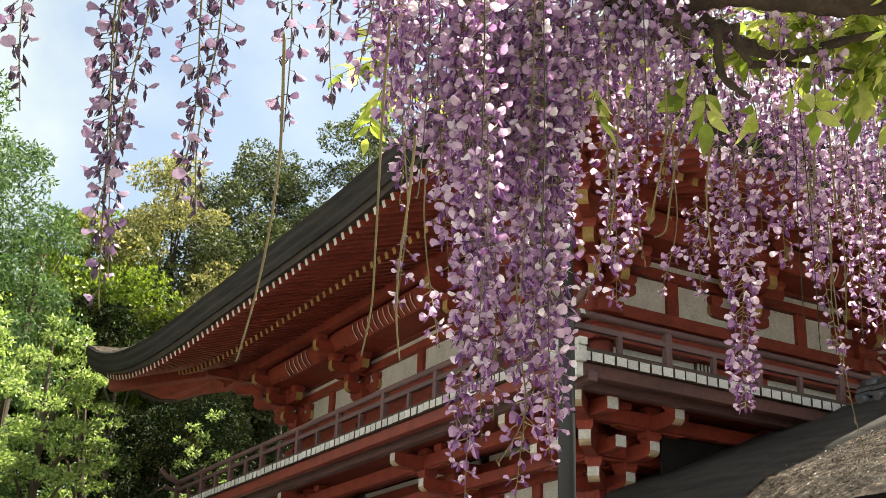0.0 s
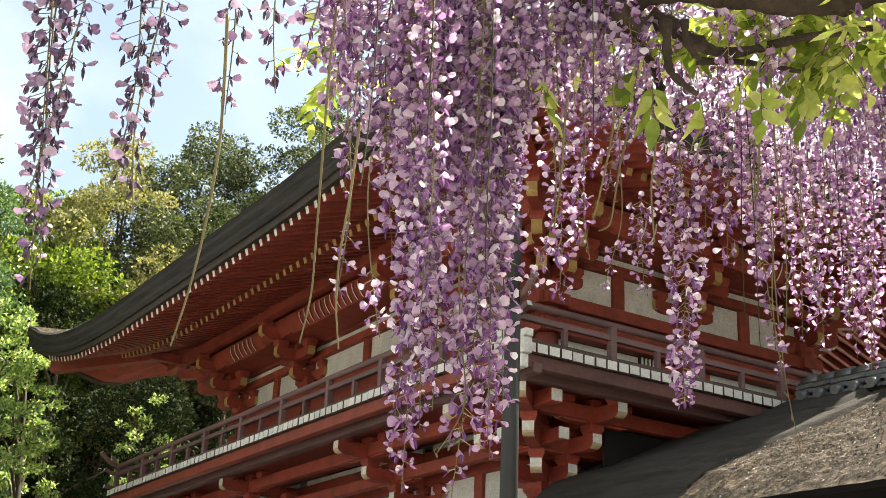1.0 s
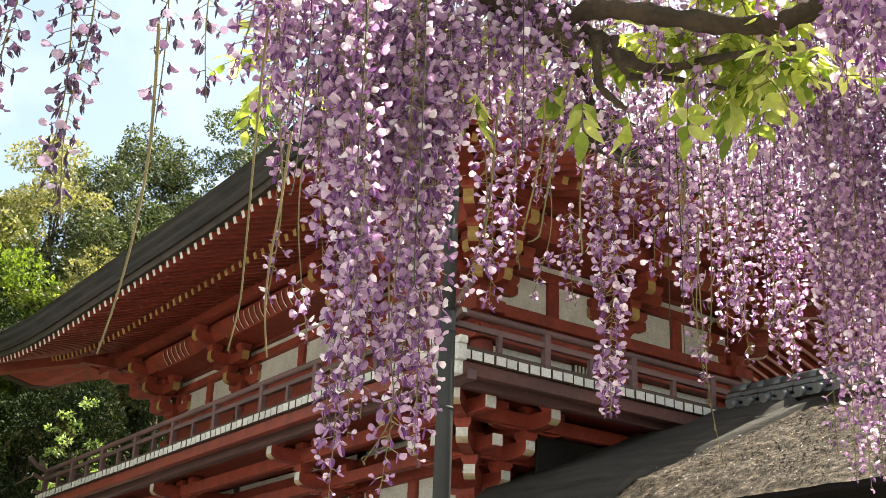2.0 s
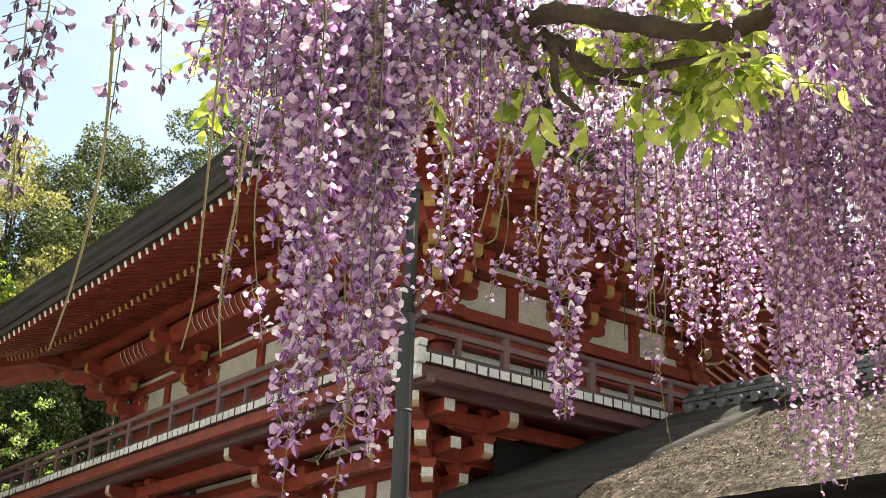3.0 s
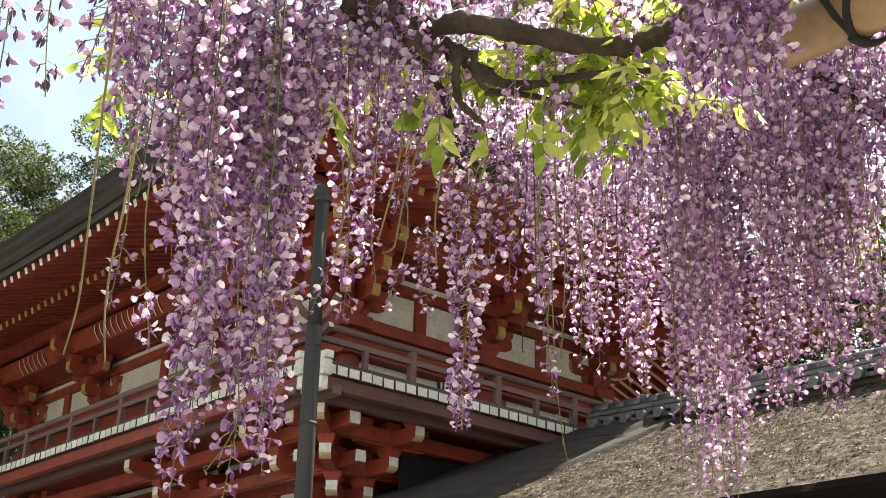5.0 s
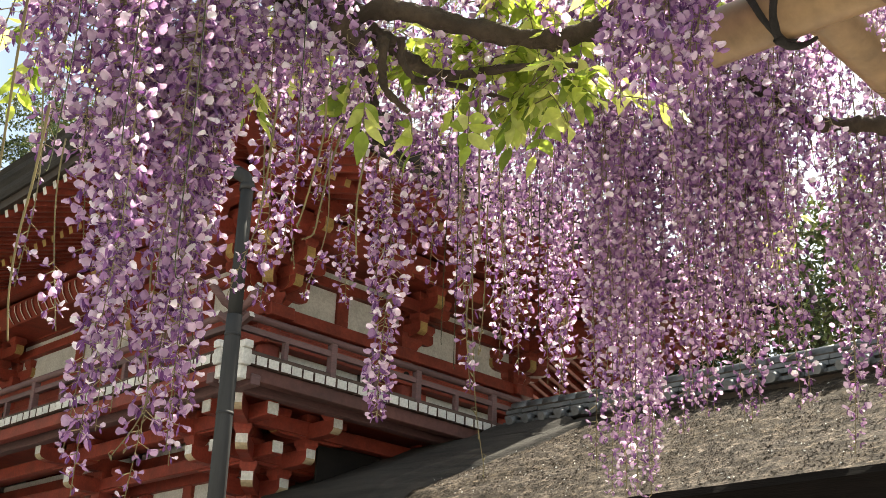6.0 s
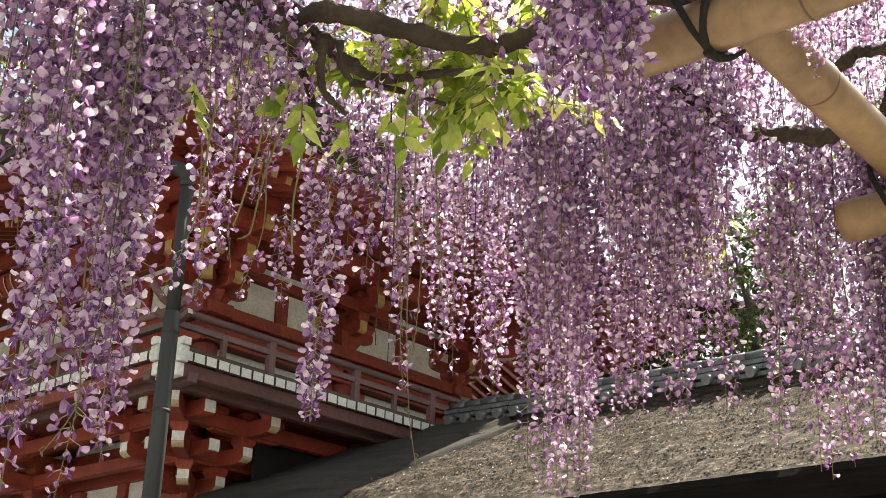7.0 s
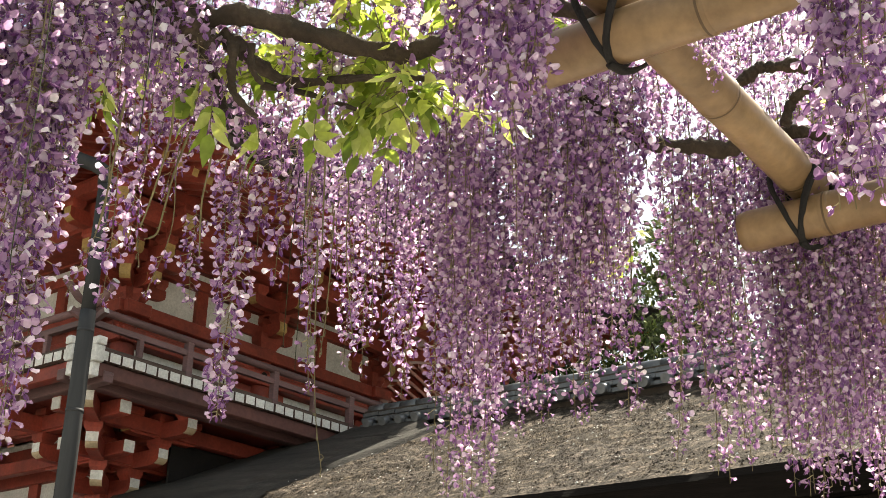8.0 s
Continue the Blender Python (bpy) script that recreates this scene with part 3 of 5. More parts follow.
eave_strip("soffit_board", [(1.38, 8.345), (0.10, 8.775), (0.02, 8.78), (-0.5, 8.80), (-2.4, 9.50)], VERMILION)
eave_strip("rafter_board", [(0.12, 8.67), (0.12, 8.775), (0.0, 8.775), (0.0, 8.67), (0.12, 8.67)], VERMILION)
eave_strip("eave_fascia", [(1.30, 8.34), (1.44, 8.31), (1.45, 8.43), (1.30, 8.46), (1.30, 8.34)], DARKWOOD)
edge = [(1.32, 8.45), (1.50, 8.42), (1.53, 8.50), (1.52, 8.58), (1.57, 8.66), (1.56, 8.76), (1.60, 8.82), (1.54, 8.87)]
eave_strip("roof_edge", edge, BARK_EDGE, "thick dark layered bark eave edge", 0.86)
roof_prof = [(1.54, 8.87)]
for i in range(1, 13):
    f = i / 12
    roof_prof.append((1.54 - f * (CX + 1.50), 8.87 + 4.3 * (0.55 * f + 0.45 * f * f)))


def roof_shell():
    bm = bmesh.new()
    rows = []
    for d, z in roof_prof:
        f = (1.54 - d) / (CX + 1.5)
        row = []
        for k, (c0, c1) in enumerate((((-1, -1), (1, -1)), ((1, -1), (1, 1)), ((1, 1), (-1, 1)), ((-1, 1), (-1, -1)))):
            for i in range(28):
                g = i / 28
                hx, hy = CX + d, CY + d
                px, py = hx * (c0[0] + (c1[0] - c0[0]) * g), hy * (c0[1] + (c1[1] - c0[1]) * g)
                s, half = (px, hx) if c0[1] == c1[1] else (py, hy)
                u = upturn(s, max(half, 0.1)) * 0.86
                fl = 0.22 * (u / 0.473) ** 2 * (1 - f)
                if c0[1] == c1[1]:
                    py += math.copysign(fl, py)
                else:
                    px += math.copysign(fl, px)
                row.append(bm.verts.new((CX + px, CY + py, z + u * (1 - f) ** 2 + far_lift(CX + px, CY + py))))
        rows.append(row)
    for a, b in zip(rows, rows[1:]):
        for k in range(len(a)):
            f = bm.faces.new((a[k], a[(k + 1) % len(a)], b[(k + 1) % len(a)], b[k]))
            f.smooth = True
    bmesh.ops.recalc_face_normals(bm, faces=bm.faces[:])
    return bm


part("roof", roof_shell(), BARK, gate, "weathered cypress bark roof with upturned corners")
bm = bevelled((CX - 0.3, 4.4, 13.0), (CX + 0.3, 10.8, 13.75), 0.06)
part("ridge", bm, TILE, gate, "dark tiled ridge")
for sx, sy in ((-1, -1), (-1, 1), (1, -1)):
    a = Vector((CX + sx * (CX - 2.2), CY + sy * (CY - 2.2), 9.25))
    b = Vector((CX + sx * (CX + 1.22), CY + sy * (CY + 1.22), 8.80))
    bm = bmesh.new()
    d = b - a
    m = Matrix.Translation(a) @ d.to_track_quat("Y", "Z").to_matrix().to_4x4()
    box(bm, (-0.13, 0, -0.20), (0.13, d.length, 0.10), m)
    bm.faces.ensure_lookup_table()
    bm.faces[3].material_index = 1
    part("hip_rafter", bm, (VERMILION, WHITE), gate, "hip rafter with white-painted end")

# ---- corridor with bark roof and tiled ridge ----
RX, RZ = 4.95, 5.75
corridor = thing("corridor", (RX, -14, 0), "long shrine corridor with mossy bark roof and tiled ridge", "corridor")


def sweep(x, y):
    """The roof rises towards its end at the gate, the lower slope more than the ridge, but for the nearly level eave."""
    f = (RX - x) / 3.5
    return (0.12 + 0.27 * f) * min(1.1, max(0.0, (y + 6.5) / 6.0)) ** 2 * (1 - 0.85 * max(0.0, (2.1 - x) / 0.65) ** 1.3)


def slope_z(x, y):
    f = (RX - x) / 3.5
    return RZ - 1.95 * (1.12 * f - 0.12 * f * f) + sweep(x, y)


def lumps(x, y):
    """Uneven weathered surface of the bark."""
    ease = 0.3 + 0.7 * min(1.0, (x - 1.45) / 0.3)
    return ease * (0.03 * noise.noise(Vector((x, y, 0)) * 2.2) + 0.022 * noise.noise(Vector((x, y, 7)) * 7.0) + 0.010 * noise.noise(Vector((x, y, 3)) * 16.0))


def corridor_roof():
    bm = bmesh.new()
    def sheet(x0, x1, y0, y1, nx, ny):
        xs, ys = [x0 + (x1 - x0) * i / nx for i in range(nx + 1)], [y0 + (y1 - y0) * j / ny for j in range(ny + 1)]
        grid = [[bm.verts.new((x, y, slope_z(x, y) + lumps(x, y))) for x in xs] for y in ys]
        for j in range(ny):
            for i in range(nx):
                bm.faces.new((grid[j][i], grid[j][i + 1], grid[j + 1][i + 1], grid[j + 1][i])).smooth = True
    sheet(1.45, RX, -26.0, -12.0, 44, 120)
    sheet(1.45, RX, -12.0, -0.03, 80, 260)
    sheet(1.45, 4.15, -0.03, 1.9, 34, 24)
    return bm


part("bark_roof", corridor_roof(), BARK, corridor, "sunlit mossy brown cypress bark roof slope")


def shadow_verge():
    """Smooth thick layers of bark rolled over the roof's end, in two steps, out to the gate's shadow line."""
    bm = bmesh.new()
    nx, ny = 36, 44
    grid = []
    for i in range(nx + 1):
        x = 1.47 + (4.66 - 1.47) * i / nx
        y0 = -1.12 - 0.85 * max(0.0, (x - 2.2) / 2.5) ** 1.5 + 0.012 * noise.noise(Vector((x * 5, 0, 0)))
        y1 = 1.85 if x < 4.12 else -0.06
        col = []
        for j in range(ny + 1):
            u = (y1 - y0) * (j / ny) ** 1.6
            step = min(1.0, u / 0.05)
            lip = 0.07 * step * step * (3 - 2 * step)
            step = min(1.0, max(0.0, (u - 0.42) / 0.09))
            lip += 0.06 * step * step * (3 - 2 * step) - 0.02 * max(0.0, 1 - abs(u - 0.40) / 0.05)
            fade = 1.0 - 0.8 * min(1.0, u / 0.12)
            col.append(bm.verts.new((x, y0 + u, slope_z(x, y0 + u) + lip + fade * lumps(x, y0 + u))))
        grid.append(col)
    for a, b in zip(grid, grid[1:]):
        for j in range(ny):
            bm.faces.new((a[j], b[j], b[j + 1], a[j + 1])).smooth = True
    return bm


# the dark edge bark also puts the gate's shadow into the colour here
part("roof_verge", shadow_verge(), BARK_EDGE, corridor, "smooth rolled bark edge at the roof's end, dark as in the gate's shadow")
bm = bmesh.new()
box(bm, (RX, -26, RZ - 0.2), (RX + 0.05, -0.03, RZ))
q = [bm.verts.new(v) for v in ((RX + 0.05, -26, RZ), (RX + 0.05, -0.03, RZ), (RX + 3.5, -0.03, RZ - 2.0), (RX + 3.5, -26, RZ - 2.0))]
bm.faces.new(q)
part("far_roof_slope", bm, BARK, corridor)
# loose bark shreds, moss tufts and fallen petals on the slope
g = np.random.RandomState(12)
for name, count, lo, hi, mat, label in (("bark_litter", 15000, 0.010, 0.036, BARK, "loose weathered bark shreds"), ("fallen_petals", 420, 0.012, 0.030, WHITE, "pale fallen petals")):
    V, F = [], []
    for i in range(count):
        x, y = g.uniform(1.5, 4.6), g.uniform(-13.0, 0.0)
        s, a = g.uniform(lo, hi), g.uniform(0, 6.28)
        z = slope_z(x, y) + 0.004
        k = len(V)
        for dx, dy, dz in ((-0.5, -0.2, 0), (0.5, -0.2, 0), (0.5, 0.2, 0), (-0.5, 0.2, 0), (g.uniform(-0.2, 0.2), 0, g.uniform(0.25, 0.6))):
            px, py = s * (dx * math.cos(a) - dy * math.sin(a)), s * (dx * math.sin(a) + dy * math.cos(a))
            V.append((x + px, y + py, z + 0.571 * px + s * dz + 0.02 * (name == "fallen_petals")))
        F += [(k, k + 1, k + 4), (k + 1, k + 2, k + 4), (k + 2, k + 3, k + 4), (k + 3, k, k + 4)]
    ob = new(name, mesh_of(name, [(p[0] - RX, p[1] + 14, p[2]) for p in V], F, (mat,)))
    ob.parent = corridor
    tagged(ob, label, kind="stuff")
# thick cut edge and boarded underside
bm = bmesh.new()
ez = slope_z(1.45, -20)
n = 400
rows = []
for j in range(n + 1):
    y = -26.0 + 27.9 * j / n
    w = 0.012 * noise.noise(Vector((0, y * 3, 0)))
    e = ez + sweep(1.45, y)
    rows.append([bm.verts.new((1.45, y, e + lumps(1.45, y))), bm.verts.new((1.40 + w, y, e - 0.08)), bm.verts.new((1.47 + w, y, e - 0.30)), bm.verts.new((1.75, y, e - 0.30))])
for a, b in zip(rows, rows[1:]):
    for k in range(3):
        bm.faces.new((a[k], b[k], b[k + 1], a[k + 1]))
# cut edge and eave board carry the underside's shade as near-black colour
part("roof_edge", bm, SHADED_EDGE, corridor, "cut bark eave edge, coloured black as in the eave's shade")
part("eave_board", bevelled((1.62, -26, ez - 0.42), (2.3, 1.85, ez - 0.305), 0.01), SHADED_EDGE, corridor)
bm = bmesh.new()
q = [bm.verts.new(v) for v in ((1.75, -26, ez - 0.31), (1.75, 1.9, ez - 0.31), (4.1, 1.9, 5.0), (4.1, -26, 5.0))]
bm.faces.new(q)
q = [bm.verts.new(v) for v in ((4.1, -26, 5.0), (4.1, 1.9, 5.0), (8.45, 1.9, 3.5), (8.45, -26, 3.5))]
bm.faces.new(q)
part("underside_board", bm, DARKWOOD, corridor)
raft = bm_mesh("corridor_rafter", bevelled((-0.05, -0.05, -0.1), (1.0, 0.05, 0.0), 0.006), (DARKWOOD,))
for i in range(70):
    piece("corridor_rafter", raft, corridor, pose(1.66, -25.8 + i * 0.39, ez - 0.43, 0, -20, 0))
for i in range(9):
    bm = bmesh.new()
    y = -25 + i * 3.1
    tube(bm, [(2.9, y, 0), (2.9, y, 3.75)], 0.15, 14)
    part("corridor_column", bm, VERMILION, corridor)
part("corridor_wall", bevelled((3.0, -26, 0), (3.1, 1.9, 3.9)), VERMILION, corridor)
part("corridor_beam", bevelled((2.75, -26, 3.35), (3.05, 1.9, 3.62)), DARKWOOD, corridor)

# tiled ridge: courses of flat tiles and a row of round cap tiles
for k, (w, z0) in enumerate(((0.26, RZ - 0.03), (0.22, RZ + 0.075), (0.19, RZ + 0.155))):
    bm = bmesh.new()
    tile_len = 0.3
    for i in range(86):
        y = -26 + i * tile_len
        j = rnd.uniform(-0.006, 0.006)
        up = sweep(RX, y)
        box(bm, (RX - w + j, y + 0.004, z0 + up), (RX + w + j, y + tile_len - 0.004, z0 + up + 0.05 + rnd.uniform(0, 0.008)))
    tagged(part("flat_tile_course", bm, TILE, corridor), kind="stuff")
bm = bmesh.new()
core = [[bm.verts.new((RX + x, -26 + 0.3 * i, RZ + z + (sweep(RX, -26 + 0.3 * i) if z > 0 else 0))) for x, z in ((-0.15, -0.1), (-0.15, 0.24), (0.15, 0.24), (0.15, -0.1))] for i in range(87)]
for a, b in zip(core, core[1:]):
    for k in range(3):
        bm.faces.new((a[k], b[k], b[k + 1], a[k + 1]))
bm.faces.new(core[0])
bm.faces.new(core[-1][::-1])
part("ridge_core", bm, DARKWOOD, corridor)
capm = bmesh.new()
tube(capm, [(0, 0, 0), (0, 0.29, 0)], 0.10, 14)
CAP = bm_mesh("round_cap_tile", capm, (TILE,))
for i in range(86):
    piece("round_cap_tile", CAP, corridor, pose(RX + rnd.uniform(-0.006, 0.006), -26 + i * 0.3, RZ + 0.275 + sweep(RX, -26 + i * 0.3) + rnd.uniform(-0.004, 0.004), rnd.uniform(-0.6, 0.6)))
lobe = bmesh.new()
tube(lobe, [(0, 0, 0), (-0.16, 0, -0.055)], [0.062, 0.062], 12)
LOBE = bm_mesh("ridge_end_tile", lobe, (TILE,))
for i in range(86):
    piece("ridge_end_tile", LOBE, corridor, pose(RX - 0.19, -25.9 + i * 0.3, RZ + 0.055 + sweep(RX, -25.9 + i * 0.3)))

# ---- dark pole before the gate ----
pole = thing("pole", (-0.80, -1.15, 0), "tall dark grey round metal pipe with ring joints and bent top", "pole")
bm = bmesh.new()
tube(bm, [(-0.8, -1.15, 0), (-0.8, -1.15, 5.6), (-0.8, -1.15, 5.85)], [0.112, 0.090, 0.086], 20)
part("shaft", bm, POLE, pole)
bm = bmesh.new()
tube(bm, [(-0.8, -1.15, 5.85), (-0.8, -1.15, 7.41)], [0.080, 0.076], 20)
part("upper_shaft", bm, POLE, pole)
for z in (4.72, 5.60):
    bm = bmesh.new()
    tube(bm, [(-0.8, -1.15, z), (-0.8, -1.15, z + 0.035)], 0.098 if z < 5 else 0.0935, 20)
    part("ring", bm, POLE, pole)
bm = bmesh.new()
tube(bm, spline([(-0.8, -1.15, 7.40), (-0.81, -1.14, 7.50), (-0.89, -1.06, 7.585), (-1.02, -0.93, 7.65), (-1.30, -0.65, 7.79)], 5), 0.080, 20)
part("elbow", bm, POLE, pole, "bent upper end of the pipe")
bm = bmesh.new()
tube(bm, [(-0.8, -1.15, 7.36), (-0.8, -1.15, 7.43)], 0.090, 20)
part("ring", bm, POLE, pole)

# ---- trees ----
def leaf_cloud(rnd_seed, centres, radii, per, size, squash=0.75, droop=0.0, slim=0.5):
    """Small pointed leaves scattered in clumps; returns vertices and faces (two triangles bent along the rib)."""
    g = np.random.RandomState(rnd_seed)
    verts, faces = [], []
    total = 0
    for c, r in zip(centres, radii):
        n = int(1.02 * per * (r ** 2))
        d = g.normal(size=(n, 3))
        d /= np.linalg.norm(d, axis=1)[:, None]
        p = d * (r * g.uniform(0.45, 1.0, n) ** 0.5)[:, None]
        p[:, 2] *= squash
        p += np.asarray(c)
        ax = g.normal(size=(n, 3)) + d * 0.6
        ax[:, 2] -= droop
        ax /= np.linalg.norm(ax, axis=1)[:, None]
        sd = np.cross(ax, g.normal(size=(n, 3)))
        sd /= np.linalg.norm(sd, axis=1)[:, None]
        s = (1.1 * size * g.uniform(0.6, 1.3, n))[:, None]
        nm = np.cross(ax, sd)
        q = np.stack((p, p + ax * s * 0.5 + sd * s * slim * 0.5 + nm * s * 0.1, p + ax * s, p + ax * s * 0.5 - sd * s * slim * 0.5 + nm * s * 0.1), 1)
        verts.append(q.reshape(-1, 3))
        faces.append(np.arange(n * 4).reshape(n, 4) + total)
        total += n * 4
    return np.concatenate(verts), np.concatenate(faces)


def fast_mesh(name, verts, quads, mat):
    me = bpy.data.meshes.new(name)
    me.vertices.add(len(verts))
    me.vertices.foreach_set("co", np.asarray(verts, dtype=np.float32).ravel())
    k = quads.shape[1]
    me.loops.add(quads.size)
    me.loops.foreach_set("vertex_index", quads.ravel().astype(np.int32))
    me.polygons.add(len(quads))
    me.polygons.foreach_set("loop_start", np.arange(0, quads.size, k, dtype=np.int32))
    me.materials.append(mat)
    me.update(calc_edges=True)
    return me


def tree(at, height, spread, leaf_mat, label, seed, leaf=0.16, clumps=46, per=420, low=0.25, trunk=0.22, slim=0.5, squash=0.75, droop=0.0, clump=1.0, name="tree"):
    rnd = random.Random(seed)
    base = Vector((*at, 0))
    root = thing(name, base, label, "tree", "trees round the shrine")
    bm = bmesh.new()
    top = base + Vector((rnd.uniform(-0.6, 0.6), rnd.uniform(-0.6, 0.6), height * 0.86))
    mid = base.lerp(top, 0.5) + Vector((rnd.uniform(-0.4, 0.4), rnd.uniform(-0.4, 0.4), 0))
    spine = spline([base, mid, top], 6)
    tube(bm, spine, [trunk * (1 - 0.85 * i / (len(spine) - 1)) for i in range(len(spine))], 9, wobble=0.15, seed=seed)
    centres, radii = [], []
    for i in range(clumps):
        f = low + (1 - low) * (i + rnd.random()) / clumps
        a = rnd.uniform(0, 2 * math.pi)
        wide = spread * math.sin(math.pi * min(1, (f - low) / (1 - low) * 0.80 + 0.17)) ** 0.7
        out = wide * rnd.uniform(0.35, 1.0)
        c = base + Vector((out * math.cos(a), out * math.sin(a), height * f * rnd.uniform(0.94, 1.02)))
        centres.append(c)
        radii.append(clump * rnd.uniform(0.14, 0.30) * spread * (0.75 if f > 0.85 else 1))
        if i % 5 == 0:
            s = spine[min(len(spine) - 1, int(len(spine) * f * 0.85))]
            limb = spline([s, s.lerp(c, 0.55) + Vector((0, 0, 0.05 * height * rnd.random())), c], 3)
            tube(bm, limb, [trunk * 0.24 * (1 - 0.8 * k / (len(limb) - 1)) for k in range(len(limb))], 5, False)
    part("trunk", bm, TRUNK, root)
    v, f = leaf_cloud(seed, centres, radii, per, leaf, squash, droop, slim)
    crown = new("crown", fast_mesh("crown", v - np.array(base), f, leaf_mat))
    crown.parent = root
    return root


# far woods and the low trees take the shade-darkened leaf colour
woods = np.random.RandomState(40)
centres = [(x, 40 + woods.uniform(-3, 3), z) for x in np.arange(-14, 26, 1.9) for z in np.arange(1.5, 18.5, 2.2)]
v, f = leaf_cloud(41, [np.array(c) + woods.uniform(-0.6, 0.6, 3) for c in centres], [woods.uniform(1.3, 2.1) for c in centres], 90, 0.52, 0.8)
tagged(new("far_woods", fast_mesh("far_woods", v, f, LEAF_SHADED)), "dense evergreen woods behind the shrine, darkened as in deep shade", "woods", kind="stuff")
FRESH = "sunlit fresh green broadleaf tree with layered sprays"
SHADED_TREE = "evergreen tree with dense fine foliage darkened as in deep shade"
DARK = "dark evergreen tree with small glossy leaves"
PALE = "tall feathery pale green tree beside the gate"
tree((-5.2, 19.5), 17.4, 3.2, LEAF_BAMBOO, PALE, 1, 0.140, 120, 1085, 0.2, slim=0.3, droop=0.5)
tree((-3.1, 19.0), 15.0, 2.4, LEAF_BAMBOO, PALE, 2, 0.140, 60, 1120, 0.2, slim=0.3, droop=0.5)
tree((-7.6, 24.0), 17.5, 3.6, LEAF_BAMBOO, PALE, 13, 0.154, 60, 805, 0.2, slim=0.3, droop=0.5)
tree((-4.6, 14.6), 9.6, 2.6, LEAF_SUNNY, FRESH, 3, 0.105, 170, 1250, 0.15, squash=0.3, clump=0.62)
tree((-2.3, 17.2), 10.4, 2.0, LEAF_SUNNY, FRESH, 4, 0.105, 130, 1250, 0.2, squash=0.3, clump=0.62)
tree((-1.55, 17.5), 9.8, 1.3, LEAF_SUNNY, FRESH, 33, 0.105, 90, 1250, 0.2, squash=0.3, clump=0.8)
tree((2.5, 20.2), 9.3, 1.5, LEAF_SUNNY, FRESH, 11, 0.105, 80, 1250, 0.3, squash=0.35, clump=0.7)
tree((2.7, 26.5), 19.3, 3.5, LEAF_GOLD, "tree with young golden-green leaves behind the gate", 5, 0.126, 76, 1050, 0.5)
tree((1.5, 29.0), 17.6, 3.4, LEAF_FRESH, "tall green tree behind the gate", 16, 0.14, 70, 720, 0.55)
tree((0.2, 25.5), 16.4, 3.2, LEAF_FRESH, "tall green tree behind the gate", 12, 0.133, 70, 860, 0.58)
tree((6.2, 27.5), 20.6, 4.4, LEAF_DARK, DARK, 6, 0.126, 118, 1040, 0.4)
tree((7.8, 29.0), 21.4, 3.2, LEAF_DARK, DARK, 31, 0.126, 80, 950, 0.5)
tree((10.1, 27.0), 23.2, 4.4, LEAF_DARK, DARK, 7, 0.126, 90, 860, 0.42)
tree((3.6, 31.0), 16.0, 4.6, LEAF_SHADED, SHADED_TREE, 8, 0.154, 96, 805, 0.06)
tree((-1.8, 30.0), 15.0, 4.6, LEAF_SHADED, SHADED_TREE, 9, 0.154, 96, 805, 0.06)
tree((-6.0, 32.0), 15.0, 4.6, LEAF_SHADED, SHADED_TREE, 14, 0.154, 90, 735, 0.06)
tree((0.6, 23.5), 13.0, 3.0, LEAF_SHADED, SHADED_TREE, 10, 0.119, 80, 985, 0.03)
tree((4.3, 21.5), 12.0, 2.8, LEAF_SHADED, SHADED_TREE, 15, 0.119, 70, 985, 0.03)
# behind the corridor
tree((10.5, -2.6), 10.6, 2.2, LEAF_DARK, DARK, 21, 0.12, 125, 900, 0.3, clump=0.9)
tree((13.8, 2.4), 12.0, 3.0, LEAF_SHADED, SHADED_TREE, 26, 0.15, 80, 560, 0.25)
tree((13.0, -5.8), 14.5, 3.0, LEAF_DARK, DARK, 25, 0.130, 90, 420, 0.3, clump=0.85)
tree((15.5, -8.5), 15.5, 3.8, LEAF_FRESH, "tall green tree behind the corridor", 22, 0.15, 90, 300, 0.3, clump=0.9)
tree((19.0, -2.5), 12.5, 3.6, LEAF_DARK, DARK, 23, 0.154, 80, 380, 0.2)
tree((17.0, -13.0), 12.0, 3.6, LEAF_FRESH, "tall green tree behind the corridor", 24, 0.154, 70, 380, 0.25)

# ---- bamboo trellis ----
trellis = thing("bamboo_trellis", (-6.2, -13.0, 0), "trellis of dry bamboo poles lashed with black rope", "trellis")


def bamboo(a, b, r, nodes, name="bamboo_pole"):
    a, b = Vector(a), Vector(b)
    d = b - a
    bm = bmesh.new()
    tube(bm, [a, a + d * 0.004, b - d * 0.004, b], [r * 0.93, r, r, r * 0.93], 28)
    part(name, bm, BAMBOO, trellis)
    for f in nodes:
        c = a + d * f
        u = d.normalized()
        bm = bmesh.new()
        tube(bm, [c - u * 0.012, c - u * 0.004, c, c + u * 0.004, c + u * 0.012], [r * 1.002, r * 1.045, r * 0.995, r * 1.045, r * 1.002], 28, False)
        bm2 = bmesh.new()
        tube(bm2, [c - u * 0.0025, c + u * 0.0025], [r * 1.03, r * 1.03], 28, False)
        part("node_ring", bm, BAMBOO, trellis)
        part("node_line", bm2, NODE, trellis)


bamboo((-6.774, -10.94, 2.611), (-6.615, -16.2, 2.611), 0.050, (0.075, 0.19, 0.32, 0.45, 0.6, 0.8))
bamboo((-6.86, -11.155, 2.712), (-3.6, -11.078, 2.632), 0.048, (0.165, 0.29, 0.42, 0.55, 0.7, 0.85))
bamboo((-5.875, -10.98, 2.585), (-5.72, -16.2, 2.60), 0.050, (0.04, 0.14, 0.25, 0.4, 0.6))
